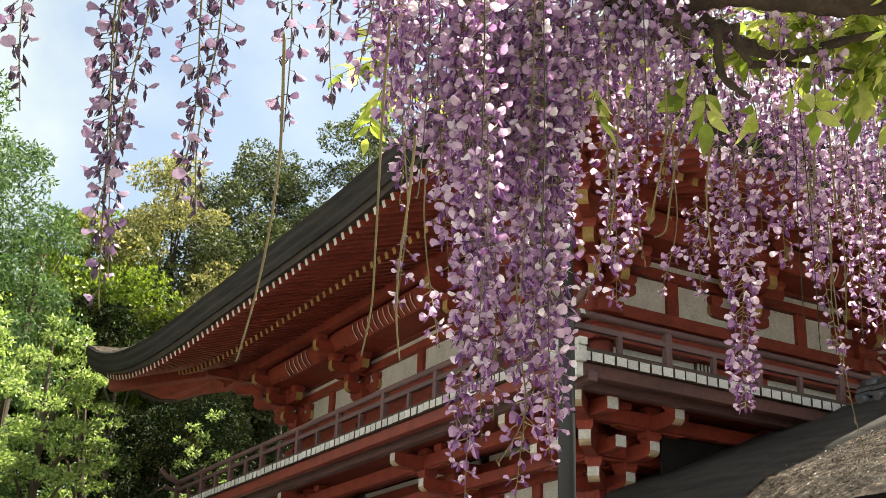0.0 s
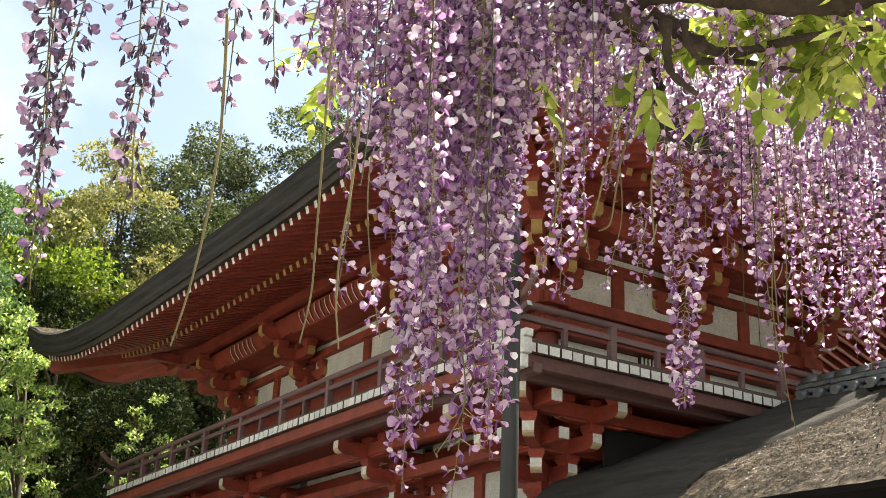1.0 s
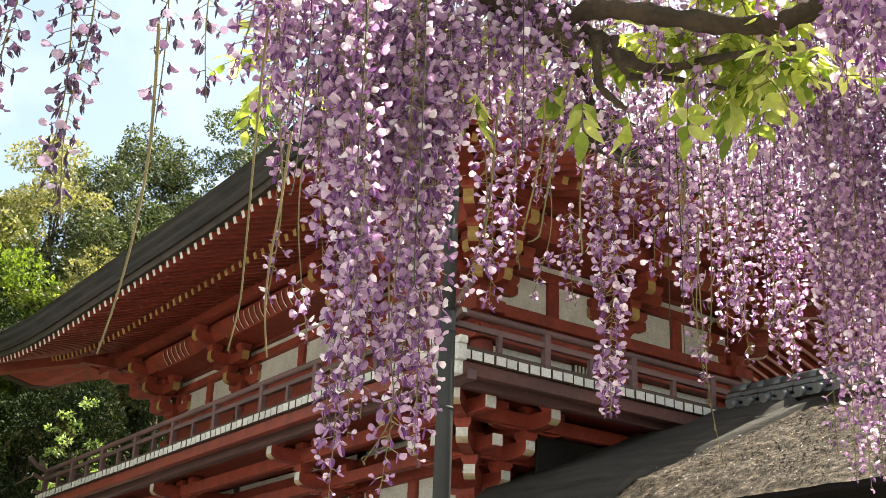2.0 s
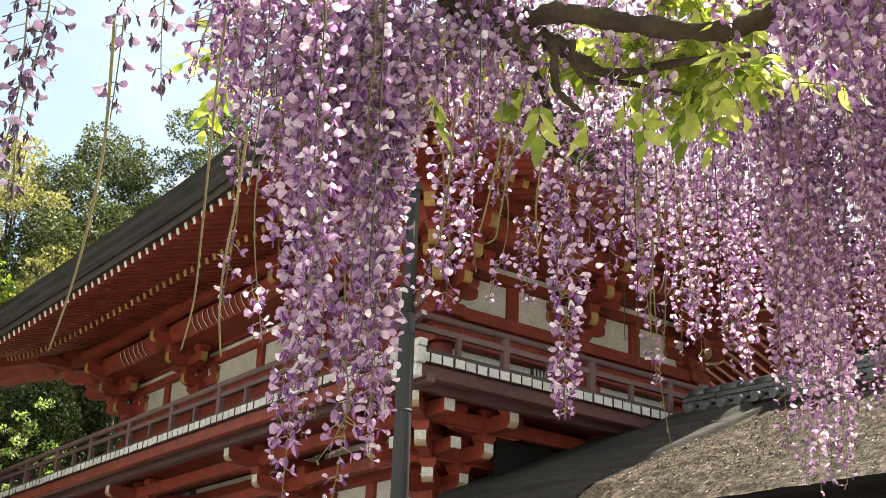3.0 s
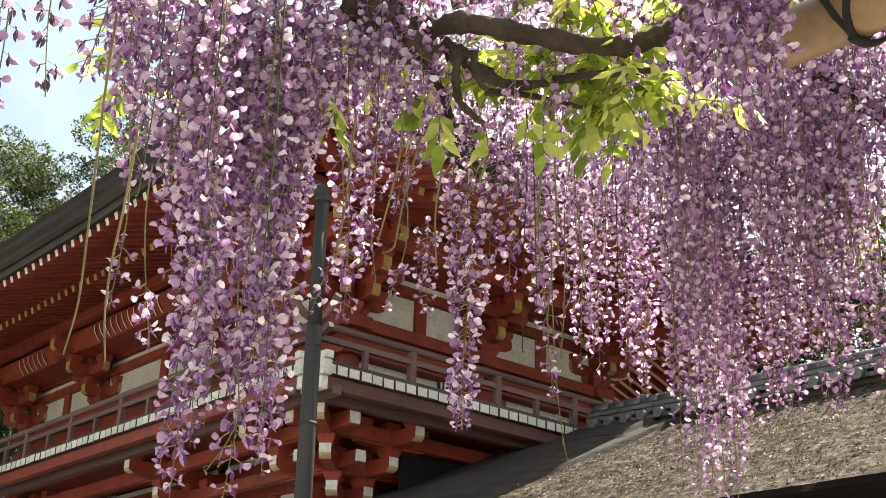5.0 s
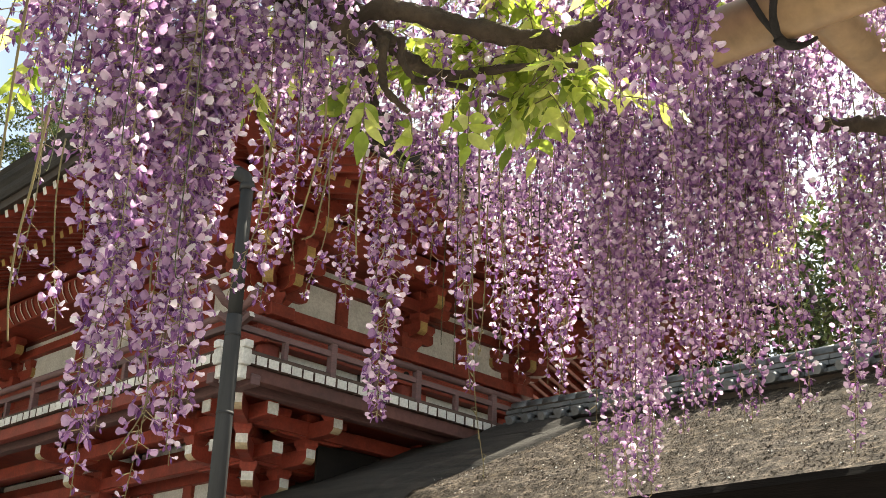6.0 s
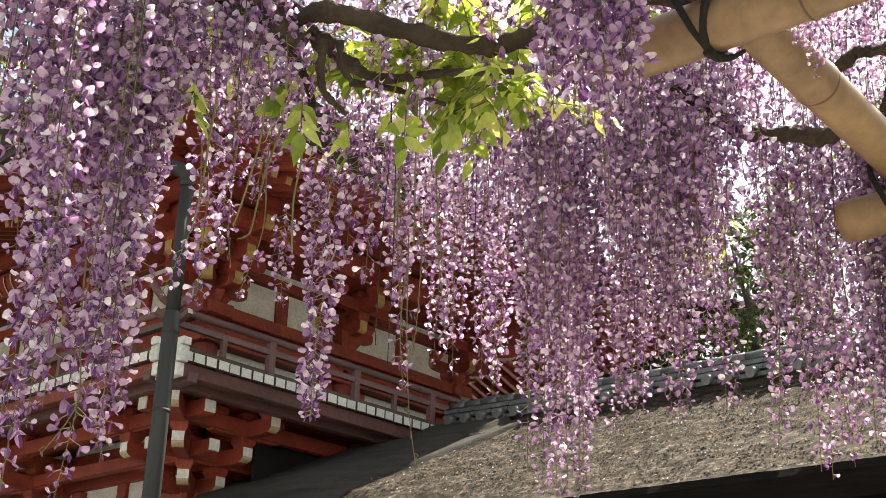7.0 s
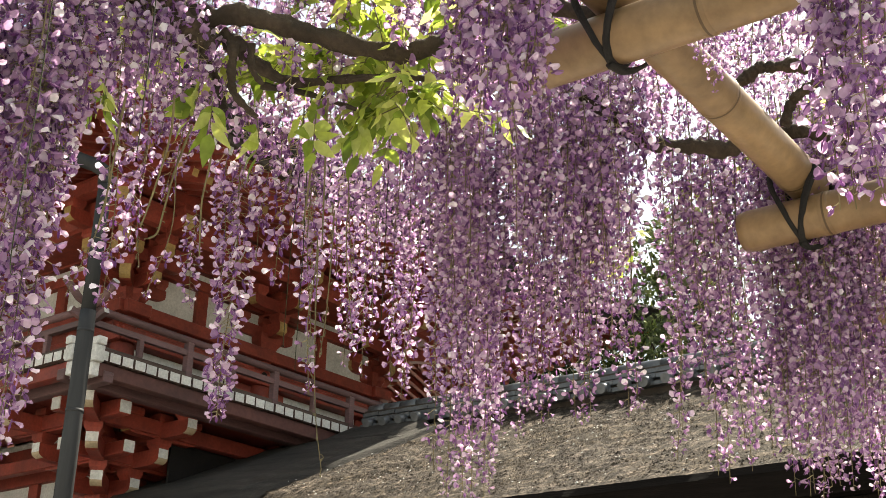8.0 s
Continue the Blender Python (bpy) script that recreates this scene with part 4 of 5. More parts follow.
bamboo((-5.15, -10.94, 2.57), (-5.05, -16.2, 2.60), 0.050, (0.1, 0.25, 0.4, 0.6))
for x in (-6.65, -5.78, -5.03):
    bm = bmesh.new()
    tube(bm, [(x, -15.6, 0), (x, -15.6, 2.56)], 0.06, 18)
    part("bamboo_post", bm, BAMBOO, trellis)


def lashing(at, seed):
    """Rope wound slantwise round two crossing poles, its strands meeting under the lower one, with a short tail."""
    at = Vector(at)
    for k in range(3):
        bm = bmesh.new()
        pts = []
        slant = (0.052 if k % 2 else -0.052) * (1 + 0.25 * (k // 2))
        for i in range(25):
            a = 2 * math.pi * i / 24
            s = math.sin(a)
            pts.append(at + Vector((0.061 * math.cos(a), slant * (min(1.0, (s + 1) / 1.35) if s < 0.5 else 1.5 - s) + 0.004 * (k // 2), 0.104 * s)))
        tube(bm, pts, 0.0068, 7, False, wobble=0.25, seed=seed + k)
        part("rope", bm, ROPE, trellis, "black palm-fibre rope lashing")
    bm = bmesh.new()
    tube(bm, spline([at + Vector(p) for p in ((-0.012, 0.004, -0.106), (0.010, -0.004, -0.112), (0.030, -0.022, -0.110), (0.038, -0.046, -0.100))], 4), [0.008, 0.009, 0.009, 0.0085, 0.008, 0.0075, 0.007, 0.0065, 0.006, 0.005, 0.0045, 0.004, 0.003], 7, wobble=0.25, seed=seed)
    part("rope_tail", bm, ROPE, trellis, "frayed end of black rope")


lashing((-6.768, -11.153, 2.663), 1)
lashing((-5.868, -11.125, 2.633), 2)
lashing((-5.146, -11.107, 2.619), 3)


# ---- wisteria flowers ----
def floret_template(fold, wide, reflex, skew):
    """One flower: round hooded banner petal bent back (+y) from the base, two longer violet wings closed along z, small calyx. Face materials: 0 petal, 1 keel, 3 petal base."""
    v, f, mt = [], [], []
    rows = ((0.0000, 0.0022, 0.0000), (0.0038, 0.0076, 0.0020), (0.0088, 0.0108, 0.0044), (0.0138, 0.0102, 0.0060), (0.0172, 0.0058, 0.0058))
    for k, (z, w, y) in enumerate(rows):
        for s in (-1, -0.5, 0, 0.5, 1):
            side = 1 + skew * s
            wave = 0.0011 * math.sin(4.4 * s + 2.3 * k + 9 * fold)
            y1, z1 = y + fold * abs(s) ** 1.5 * w * side + wave, z - (0.0022 if k == 4 and s == 0 else 0) + 0.0012 * skew * s * k
            v.append((s * w * wide * side, y1 * math.cos(reflex) + z1 * math.sin(reflex), z1 * math.cos(reflex) - y1 * math.sin(reflex)))
    for r in range(4):
        for k in range(4):
            a = r * 5 + k
            f.append((a, a + 1, a + 6, a + 5))
            mt.append(3 if r < 1 else 0)
    for side in (-1, 1):
        n = len(v)
        v += [(side * 0.0008, -0.0020, 0.0005), (side * 0.0052, -0.0050, 0.0050), (side * 0.0046, -0.0078, 0.0125), (side * 0.0010, -0.0090, 0.0195), (0, -0.0030, 0.0090)]
        f += [(n, n + 1, n + 4), (n + 1, n + 2, n + 3, n + 4)]
        mt += [1, 1]
    n = len(v)
    for z, w in ((-0.0050, 0.0008), (0.0015, 0.0028)):
        v += [(w, -0.001, z), (-w * 0.5, w * 0.87 - 0.001, z), (-w * 0.5, -w * 0.87 - 0.001, z)]
    for k in range(3):
        f.append((n + k, n + (k + 1) % 3, n + 3 + (k + 1) % 3, n + 3 + k))
        mt.append(1)
    return np.array(v), f, mt


def simple_template(fold, wide, reflex, skew):
    """The same flower with fewer faces, for the farther curtains."""
    v, f, mt = [], [], []
    for k, (z, w, y) in enumerate(((0.0, 0.0030, 0.0), (0.0058, 0.0098, 0.0030), (0.0124, 0.0106, 0.0056), (0.0172, 0.0056, 0.0058))):
        for s in (-1, 0, 1):
            side = 1 + skew * s
            y1, z1 = y + fold * abs(s) * w * side, z - (0.0022 if k == 3 and s == 0 else 0) + 0.0016 * skew * s * k
            v.append((s * w * wide * side, y1 * math.cos(reflex) + z1 * math.sin(reflex), z1 * math.cos(reflex) - y1 * math.sin(reflex)))
    for r in range(3):
        for k in range(2):
            a = r * 3 + k
            f.append((a, a + 1, a + 4, a + 3))
            mt.append(3 if r == 0 else 0)
    for side in (-1, 1):
        n = len(v)
        v += [(side * 0.0008, -0.002, 0.0005), (side * 0.0056, -0.0060, 0.0065), (side * 0.0018, -0.0090, 0.0190), (0, -0.0030, 0.0090)]
        f.append((n, n + 1, n + 2, n + 3))
        mt.append(1)
    return np.array(v), f, mt


def bud_template():
    """A closed dark bud."""
    v = [(0, 0, 0.002), (0.0026, 0.0, -0.005), (0, -0.003, -0.006), (-0.0026, 0, -0.005), (0, 0.002, -0.006), (0.0005, 0, -0.0145)]
    f = [(0, 1, 2), (0, 2, 3), (0, 3, 4), (0, 4, 1), (5, 2, 1), (5, 3, 2), (5, 4, 3), (5, 1, 4)]
    return np.array(v), f, [1] * 8


def rotation(yaw, tilt, roll):
    return np.array(Euler((tilt, roll, yaw)).to_matrix())


TEMPLATES = [floret_template(*q) for q in ((-0.75, 0.85, 1.0, 0.14), (-1.15, 0.72, 0.65, -0.24), (-0.45, 0.93, 1.35, -0.16), (0.65, 0.74, 0.38, 0.26), (-0.95, 0.79, 0.8, 0.0))]
SIMPLE = [simple_template(*q) for q in ((-0.8, 0.80, 0.9, 0.14), (-1.2, 0.68, 0.6, -0.22), (-0.5, 0.86, 1.25, -0.14), (0.7, 0.70, 0.35, 0.24))]
BUD = bud_template()


def raceme_meshes(name, length, seed, radius=0.045, density=130, bare_top=0.04, bare_end=0.0, fullness=1.0, bend=0.02, big=0.86, shapes=None, buds=0.04, mats=None):
    """Meshes of one hanging flower cluster: blossoms with their stalks, and the stem."""
    rnd = random.Random(seed)
    V, F, M = [], [], []
    bx, by = rnd.uniform(-bend, bend), rnd.uniform(-bend, bend)
    ph = rnd.uniform(0, 6)

    def spine(s):
        return Vector((bx * (s * s) + 0.006 * math.sin(ph + 7 * s), by * (s * s) + 0.006 * math.cos(ph + 5 * s), -length * s))

    n = int(density * length)
    ang = rnd.uniform(0, 6.28)
    for i in range(n):
        s = bare_top + (1 - bare_top - bare_end) * (i + rnd.random()) / n
        if rnd.random() > fullness * (1 - 0.6 * max(0.0, s - 0.45) / 0.55):
            continue
        ang += 2.4 + rnd.uniform(-0.4, 0.4)
        taper = (1.0 - 0.58 * s) * (0.55 + 0.45 * min(1, (1 - s) / 0.12))
        out = radius * taper * rnd.uniform(0.6, 1.15)
        p0 = spine(s)
        p1 = p0 + Vector((out * math.cos(ang), out * math.sin(ang), -out * rnd.uniform(0.15, 0.8)))
        tv, tf, tm = BUD if rnd.random() < buds + 0.5 * max(0, s - 0.85) else rnd.choice(shapes or TEMPLATES)
        size = big * rnd.uniform(0.75, 1.12) * (1.0 if s < 0.9 else 1.0 - 4.5 * (s - 0.9))
        if mats and tv is BUD[0]:
            size *= 1.7
        r = rotation(ang + math.pi / 2 + rnd.uniform(-1.0, 1.0), rnd.uniform(2.2, 3.0) if mats else rnd.uniform(2.0, 2.95) if rnd.random() < 0.88 else rnd.uniform(0.6, 2.0), rnd.uniform(-0.45, 0.45))
        k = len(V)
        q = tv @ r.T * size + np.array(p1)
        V.extend(map(tuple, q))
        F.extend(tuple(k + j for j in face) for face in tf)
        M.extend(tm)
        k = len(V)
        w = 0.0005 if mats else 0.0008
        u = Vector((-math.sin(ang), math.cos(ang), 0.6)) * w
        for c in (p0, p1):
            V += [tuple(c + u), tuple(c - u), tuple(c + Vector((0, 0, w * 1.6)))]
        F += [(k, k + 1, k + 4, k + 3), (k + 1, k + 2, k + 5, k + 4)] if not shapes else [(k, k + 1, k + 4, k + 3)]
        M += [2, 2] if not shapes else [2]
    flowers = mesh_of(name, V, F, mats or (PETAL, KEEL, PEDICEL, PETAL_MID), M, not shapes)
    bm = bmesh.new()
    tube(bm, [spine(i / 14) for i in range(15)], [0.0016 - 0.0008 * i / 14 for i in range(15)], 5)
    return flowers, bm_mesh("raceme", bm, (STEM,))


def stalk_meshes(name, length, seed, curls=6):
    """A spent cluster: bare crooked stem with a few curled stalks and small pods."""
    rnd = random.Random(seed)
    bm = bmesh.new()
    pts = spline([(0, 0, 0), (rnd.uniform(-0.01, 0.01), 0, -length * 0.4), (rnd.uniform(-0.02, 0.02), rnd.uniform(-0.02, 0.02), -length * 0.75), (rnd.uniform(-0.05, 0.05), rnd.uniform(-0.03, 0.03), -length)], 6)
    tube(bm, pts, [0.0018 - 0.0009 * i / (len(pts) - 1) for i in range(len(pts))], 6)
    stem = bm_mesh("raceme", bm, (STEM,))
    bm = bmesh.new()
    for i in range(curls):
        p = pts[int(len(pts) * (0.35 + 0.62 * (i + rnd.random()) / curls)) % len(pts)]
        a = rnd.uniform(0, 6.28)
        d = Vector((math.cos(a), math.sin(a), 0))
        c = [p, p + d * 0.004 + Vector((0, 0, 0.001)), p + d * 0.008 + Vector((0, 0, 0.001 - 0.004 * rnd.random())), p + d * 0.009 + Vector((0, 0, -0.005)), p + d * rnd.uniform(0.004, 0.010) + Vector((0, 0, -0.007))]
        tube(bm, spline(c, 2), 0.0007, 5)
        tip = c[-1]
        tube(bm, [tip, tip + Vector((0, 0, -0.004)) - d * 0.003, tip + Vector((0, 0, -0.008)) - d * 0.004], [0.001, 0.0022, 0.0006], 5)
    return bm_mesh(name, bm, (STEM,)), stem


LENGTHS = (0.32, 0.42, 0.52, 0.64, 0.76, 0.88, 1.0)
DENSE = {}
for k, length in enumerate(LENGTHS):
    DENSE[length] = [raceme_meshes("raceme", length, 100 + 7 * k + j, radius=0.040, density=185, big=0.99) for j in range(3)]
FAR = {}
for k, length in enumerate(LENGTHS):
    FAR[length] = [raceme_meshes("raceme", length, 200 + 7 * k + j, radius=0.038, shapes=SIMPLE, big=0.87, density=190) for j in range(3)]
LOOSE = {length: [raceme_meshes("raceme", length, 300 + 7 * k + j, radius=0.029, density=150, fullness=0.95, bare_end=0.03, bare_top=0.0, big=0.84, bend=0.05, buds=0.30, mats=(PETAL_SHADED, POD, STEM, PETAL_SHADED)) for j in range(2)] for k, length in enumerate((0.42, 0.55, 0.7, 0.85))}
BARE = [stalk_meshes("spent_stalks", length, 500 + k, 8) for k, length in enumerate((0.35, 0.5, 0.65))]
vine = thing("wisteria_vine", (-6.9, -10.4, 0), "old wisteria vine hung with long lilac flower racemes", "wisteria")
vine_far = thing("wisteria_vine", (-5.9, -10.6, 0), "wisteria vine with dense lilac flower racemes over the trellis", "wisteria")
wr = random.Random(77)


def hang(root, meshes, x, y, bottom, length, turn=None, scale=1.0, lean=1.5):
    """Hang one raceme so that its tip is at (x, y, bottom)."""
    m = pose(x, y, bottom + length * scale, wr.uniform(-lean, lean), wr.uniform(-lean, lean), wr.uniform(0, 360) if turn is None else turn) @ Matrix.Diagonal((scale, scale, scale, 1))
    ob = piece("raceme", meshes[1], root, m)
    flowers = new("blossoms", meshes[0])
    flowers.parent = ob
    tagged(flowers, kind="stuff")
    return ob


def along(table, u):
    for (u0, z0), (u1, z1) in zip(table, table[1:]):
        if u <= u1:
            return z0 + (z1 - z0) * (u - u0) / (u1 - u0)
    return table[-1][1]


def curtain(root, a, b, thick, count, lower, top, kinds=None, share=0.6, shrink=1.0):
    """A curtain of racemes hung along the line a to b; lower gives the height of the longest tips along it."""
    a, b = Vector(a), Vector(b)
    d = b - a
    n = Vector((-d.y, d.x)).normalized()
    for i in range(count):
        u = (i + wr.random()) / count
        p = a + d * u + n * wr.uniform(-thick, thick)
        low = along(lower, u)
        tip = low + (top - low) * max(0.0, wr.uniform(-0.04, share)) ** 1.3
        want = top - tip + wr.uniform(-0.05, 0.08)
        bank = kinds or DENSE
        length = min(bank, key=lambda q: abs(q - want))
        scale = min(1.15, max(0.85, want / length)) * shrink
        hang(root, wr.choice(bank[length]), p.x, p.y, tip, length, None, scale)


# the long curtain before the gate corner
curtain(vine, (-7.660, -10.160), (-7.560, -10.210), 0.14, 8, [(0, 2.50), (0.4, 2.42), (1.0, 2.30)], 2.80, share=0.5)
curtain(vine, (-7.545, -10.208), (-7.320, -10.338), 0.15, 18, [(0, 2.24), (0.12, 2.12), (0.3, 1.98), (0.45, 2.02), (0.7, 1.94), (0.85, 2.04), (1.0, 2.10)], 2.80, share=0.55)
curtain(vine, (-7.486, -10.243), (-7.448, -10.264), 0.04, 4, [(0, 1.76), (0.5, 1.80), (1, 1.88)], 2.80, share=0.12)
curtain(vine, (-7.372, -10.308), (-7.326, -10.338), 0.04, 4, [(0, 1.84), (0.5, 1.74), (1, 1.90)], 2.80, share=0.12)
# shorter ones under the knotted branch
curtain(vine, (-7.032, -10.058), (-6.873, -10.188), 0.10, 8, [(0, 2.58), (0.3, 2.62), (1, 2.66)], 2.92, share=0.35)
curtain(vine, (-6.84, -10.15), (-6.68, -10.305), 0.10, 8, [(0, 2.64), (0.3, 2.62), (1, 2.58)], 2.94, share=0.35)
# dense curtain beyond the leaves
curtain(vine_far, (-6.372, -9.976), (-5.906, -10.606), 0.20, 35, [(0, 2.42), (0.10, 2.36), (0.20, 2.28), (0.36, 2.24), (0.44, 2.14), (0.49, 1.98), (0.63, 1.97), (0.67, 2.10), (0.85, 2.17), (0.96, 2.38), (1.0, 2.44)], 3.05, FAR, share=0.7)
curtain(vine_far, (-5.95, -9.695), (-5.499, -10.31), 0.12, 9, [(0, 2.7), (0.3, 2.5), (1.0, 2.45)], 3.2, FAR, share=0.4)
curtain(vine_far, (-5.800, -10.722), (-5.613, -11.168), 0.20, 21, [(0, 2.30), (0.1, 2.11), (0.28, 2.03), (0.42, 2.12), (0.6, 2.0), (1.0, 1.95)], 2.9, FAR, share=0.7)
curtain(vine_far, (-6.3, -9.907), (-5.793, -10.605), 0.15, 15, [(0, 2.8), (0.3, 2.7), (1.0, 2.62)], 3.42, FAR, share=0.5)
curtain(vine_far, (-5.705, -10.558), (-5.439, -11.232), 0.12, 13, [(0, 2.75), (1.0, 2.6)], 3.45, FAR, share=0.5)
curtain(vine_far, (-6.07, -10.47), (-5.905, -10.69), 0.08, 14, [(0, 2.10), (1, 2.16)], 2.95, FAR, share=0.45)
curtain(vine_far, (-6.212, -10.325), (-6.120, -10.444), 0.10, 9, [(0, 1.95), (1, 1.93)], 2.95, FAR, share=0.35)
curtain(vine_far, (-5.867, -10.79), (-5.709, -11.198), 0.10, 14, [(0, 2.02), (1, 1.93)], 2.9, FAR, share=0.3)
curtain(vine_far, (-6.00, -10.32), (-5.60, -11.05), 0.14, 27, [(0, 2.84), (0.5, 2.88), (1, 2.84)], 3.45, FAR, share=0.35)
curtain(vine_far, (-6.95, -10.05), (-6.50, -10.60), 0.10, 14, [(0, 2.92), (1, 2.96)], 3.35, FAR, share=0.3)
# near ones at the edge of the trellis
curtain(vine_far, (-6.85, -11.555), (-6.81, -11.66), 0.06, 9, [(0, 2.16), (1, 2.02)], 2.75, share=0.4)
curtain(vine_far, (-5.745, -10.99), (-5.640, -11.30), 0.07, 30, [(0, 2.02), (1, 1.94)], 2.95, FAR, share=0.45)
# nearer layer under the trellis
curtain(vine_far, (-6.52, -10.38), (-6.13, -10.90), 0.13, 26, [(0, 2.60), (0.4, 2.46), (1, 2.44)], 3.2, share=0.5)
curtain(vine_far, (-6.10, -11.28), (-5.93, -11.55), 0.10, 10, [(0, 2.80), (1, 2.6)], 3.2, share=0.4)
# small clusters caught on the crossing pole
for x, y, z in ((-6.60, -11.26, 2.55), (-6.62, -11.245, 2.60), (-6.585, -11.28, 2.58)):
    hang(vine_far, DENSE[0.32][1], x, y, z, 0.32, None, 0.45)
# before the end of the first pole
curtain(vine_far, (-7.02, -10.98), (-6.935, -11.13), 0.04, 15, [(0, 2.36), (0.5, 2.34), (1, 2.38)], 2.9, share=0.3)
# a few before the knotted branch
curtain(vine, (-7.230, -10.235), (-7.115, -10.370), 0.05, 9, [(0, 2.50), (0.5, 2.54), (1, 2.60)], 3.0, share=0.25)
curtain(vine, (-6.848, -10.491), (-6.796, -10.706), 0.04, 2, [(0, 2.62), (1, 2.64)], 3.0, share=0.25)
curtain(vine, (-7.12, -10.40), (-7.04, -10.455), 0.03, 2, [(0, 2.50), (1, 2.54)], 2.88, share=0.3)
curtain(vine, (-6.96, -10.50), (-6.80, -10.60), 0.04, 2, [(0, 2.56), (1, 2.50)], 2.92, share=0.4)
curtain(vine, (-7.22, -10.36), (-7.12, -10.44), 0.03, 4, [(0, 2.58), (1, 2.62)], 2.95, share=0.2)
# the single long raceme and its neighbours
hero = raceme_meshes("raceme", 0.60, 991, radius=0.044, density=250, bare_top=0.0, bend=0.01, big=1.06, fullness=1.8)
hang(vine, hero, -6.747, -10.168, 2.055, 0.60)
for x, y, z, length, scale in ((-6.985, -10.032, 2.27, 0.42, 1.0), (-6.85, -10.141, 2.29, 0.32, 0.7),
    (-6.946, -10.062, 2.4, 0.42, 0.9),
    (-6.916, -10.151, 2.5, 0.32, 0.9),
    (-6.704, -10.209, 2.42, 0.42, 0.9),
    (-6.757, -10.131, 2.34, 0.42, 0.9),
    (-6.637, -10.206, 2.38, 0.42, 1.0),
    (-6.568, -10.205, 2.28, 0.52, 1.0),
):
    hang(vine, DENSE[length][0], x, y, z, length, None, scale)
# filling the near end of the far curtain
for k, (x, y, z) in enumerate([(-5.973, -10.562, 2.296), (-6.109, -10.675, 2.348), (-5.918, -10.584, 2.348), (-6.02, -10.674, 2.428), (-6.031, -10.693, 2.332), (-5.927, -10.665, 2.486), (-5.939, -10.684, 2.393), (-5.953, -10.628, 2.633), (-5.975, -10.699, 2.681)]):
    hang(vine_far, FAR[0.64][k % 3], x, y, z, 0.64)
# nearly spent sprigs with a few last flowers at their tips
SPRIGS = [raceme_meshes("raceme", 0.34, 700 + k, radius=0.022, density=60, bare_top=0.62, big=0.72, bend=0.05, buds=0.15) for k in range(3)]
for k, (x, y, z) in enumerate(((-7.624, -10.351, 1.963), (-7.671, -10.355, 2.047), (-6.993, -10.254, 2.228), (-7.125, -10.204, 2.204), (-6.751, -10.422, 2.071), (-6.66, -10.421, 2.19))):
    hang(vine, SPRIGS[k % 3], x, y, z, 0.34, None, 1.0, 4.0)
# thin strands nearer the eye, against the sky
for x, y, z, length in (
    (-8.345, -10.610, 2.10, 0.42),
    (-8.216, -10.557, 1.90, 0.55),
    (-8.212, -10.569, 1.94, 0.55),
    (-8.177, -10.597, 2.00, 0.55),
    (-8.120, -10.632, 2.04, 0.42),
    (-8.098, -10.615, 1.99, 0.42),
    (-8.020, -10.655, 2.16, 0.42),
    (-7.962, -10.708, 2.17, 0.42),
):
    hang(vine, wr.choice(LOOSE[length]), x, y, z - 0.02, length, None, 1.0, 1.2)
for x, y, z, k in (
    (-6.619, -10.297, 1.96, 1),
    (-6.908, -10.028, 2.39, 0),
    (-7.429, -10.331, 1.83, 0),
    (-6.598, -10.32, 2.2, 0),
):
    hang(vine, BARE[k], x, y, z, (0.35, 0.5, 0.65)[k])


# ---- branches ----
def branch(root, points, r0, r1, seed, name="branch"):
    """A gnarled limb: ridged bark, swellings and small knots."""
    pts = spline(points, 16)
    n = len(pts) - 1
    bm = bmesh.new()
    rings = tube(bm, pts, [(r0 + (r1 - r0) * i / n) * (1 + 0.13 * math.sin(i * 0.55 + seed) + 0.08 * math.sin(i * 1.31 + 2 * seed)) for i in range(n + 1)], 18)
    for i, ring in enumerate(rings):
        c = sum((v.co for v in ring), Vector()) / len(ring)
        for k, v in enumerate(ring):
            d = v.co - c
            knot = max(0.0, noise.noise(v.co * 14 + Vector((seed, 0, 0))) - 0.15)
            ridge = 0.17 * noise.noise(Vector((k * 0.9, i * 0.12, seed * 3.1))) + 0.12 * noise.noise(v.co * 60) + 0.08 * noise.noise(v.co * 150)
            v.co = c + d * (1 + ridge + 1.0 * knot)
    return part(name, bm, BRANCH, root)


branch(vine, [(-7.36, -10.16, 3.10), (-7.22, -10.29, 2.90), (-7.12, -10.39, 2.77), (-7.05, -10.47, 2.775), (-6.93, -10.56, 2.755), (-6.81, -10.67, 2.735), (-6.74, -10.76, 2.77), (-6.73, -10.87, 2.83), (-6.74, -11.15, 2.66)], 0.021, 0.018, 1)
branch(vine, [(-7.19, -10.31, 2.84), (-7.13, -10.37, 2.76), (-7.07, -10.41, 2.71)], 0.048, 0.034, 2, "knot")
branch(vine, [(-7.06, -10.42, 2.75), (-6.99, -10.45, 2.70), (-6.92, -10.49, 2.675), (-6.83, -10.60, 2.69), (-6.74, -10.69, 2.70)], 0.015, 0.006, 3)
branch(vine, [(-7.06, -10.37, 2.72), (-7.02, -10.38, 2.66), (-7.00, -10.38, 2.61)], 0.012, 0.006, 4)
branch(vine, [(-6.96, -10.44, 2.665), (-6.89, -10.50, 2.66), (-6.81, -10.57, 2.635)], 0.007, 0.004, 5)
branch(vine_far, [(-6.20, -10.74, 2.90), (-6.12, -10.81, 2.81), (-6.08, -10.85, 2.78), (-6.03, -10.92, 2.77), (-5.99, -10.99, 2.76), (-5.96, -11.08, 2.775), (-5.93, -11.16, 2.78), (-5.89, -11.24, 2.75), (-5.85, -11.31, 2.74)], 0.018, 0.014, 6)
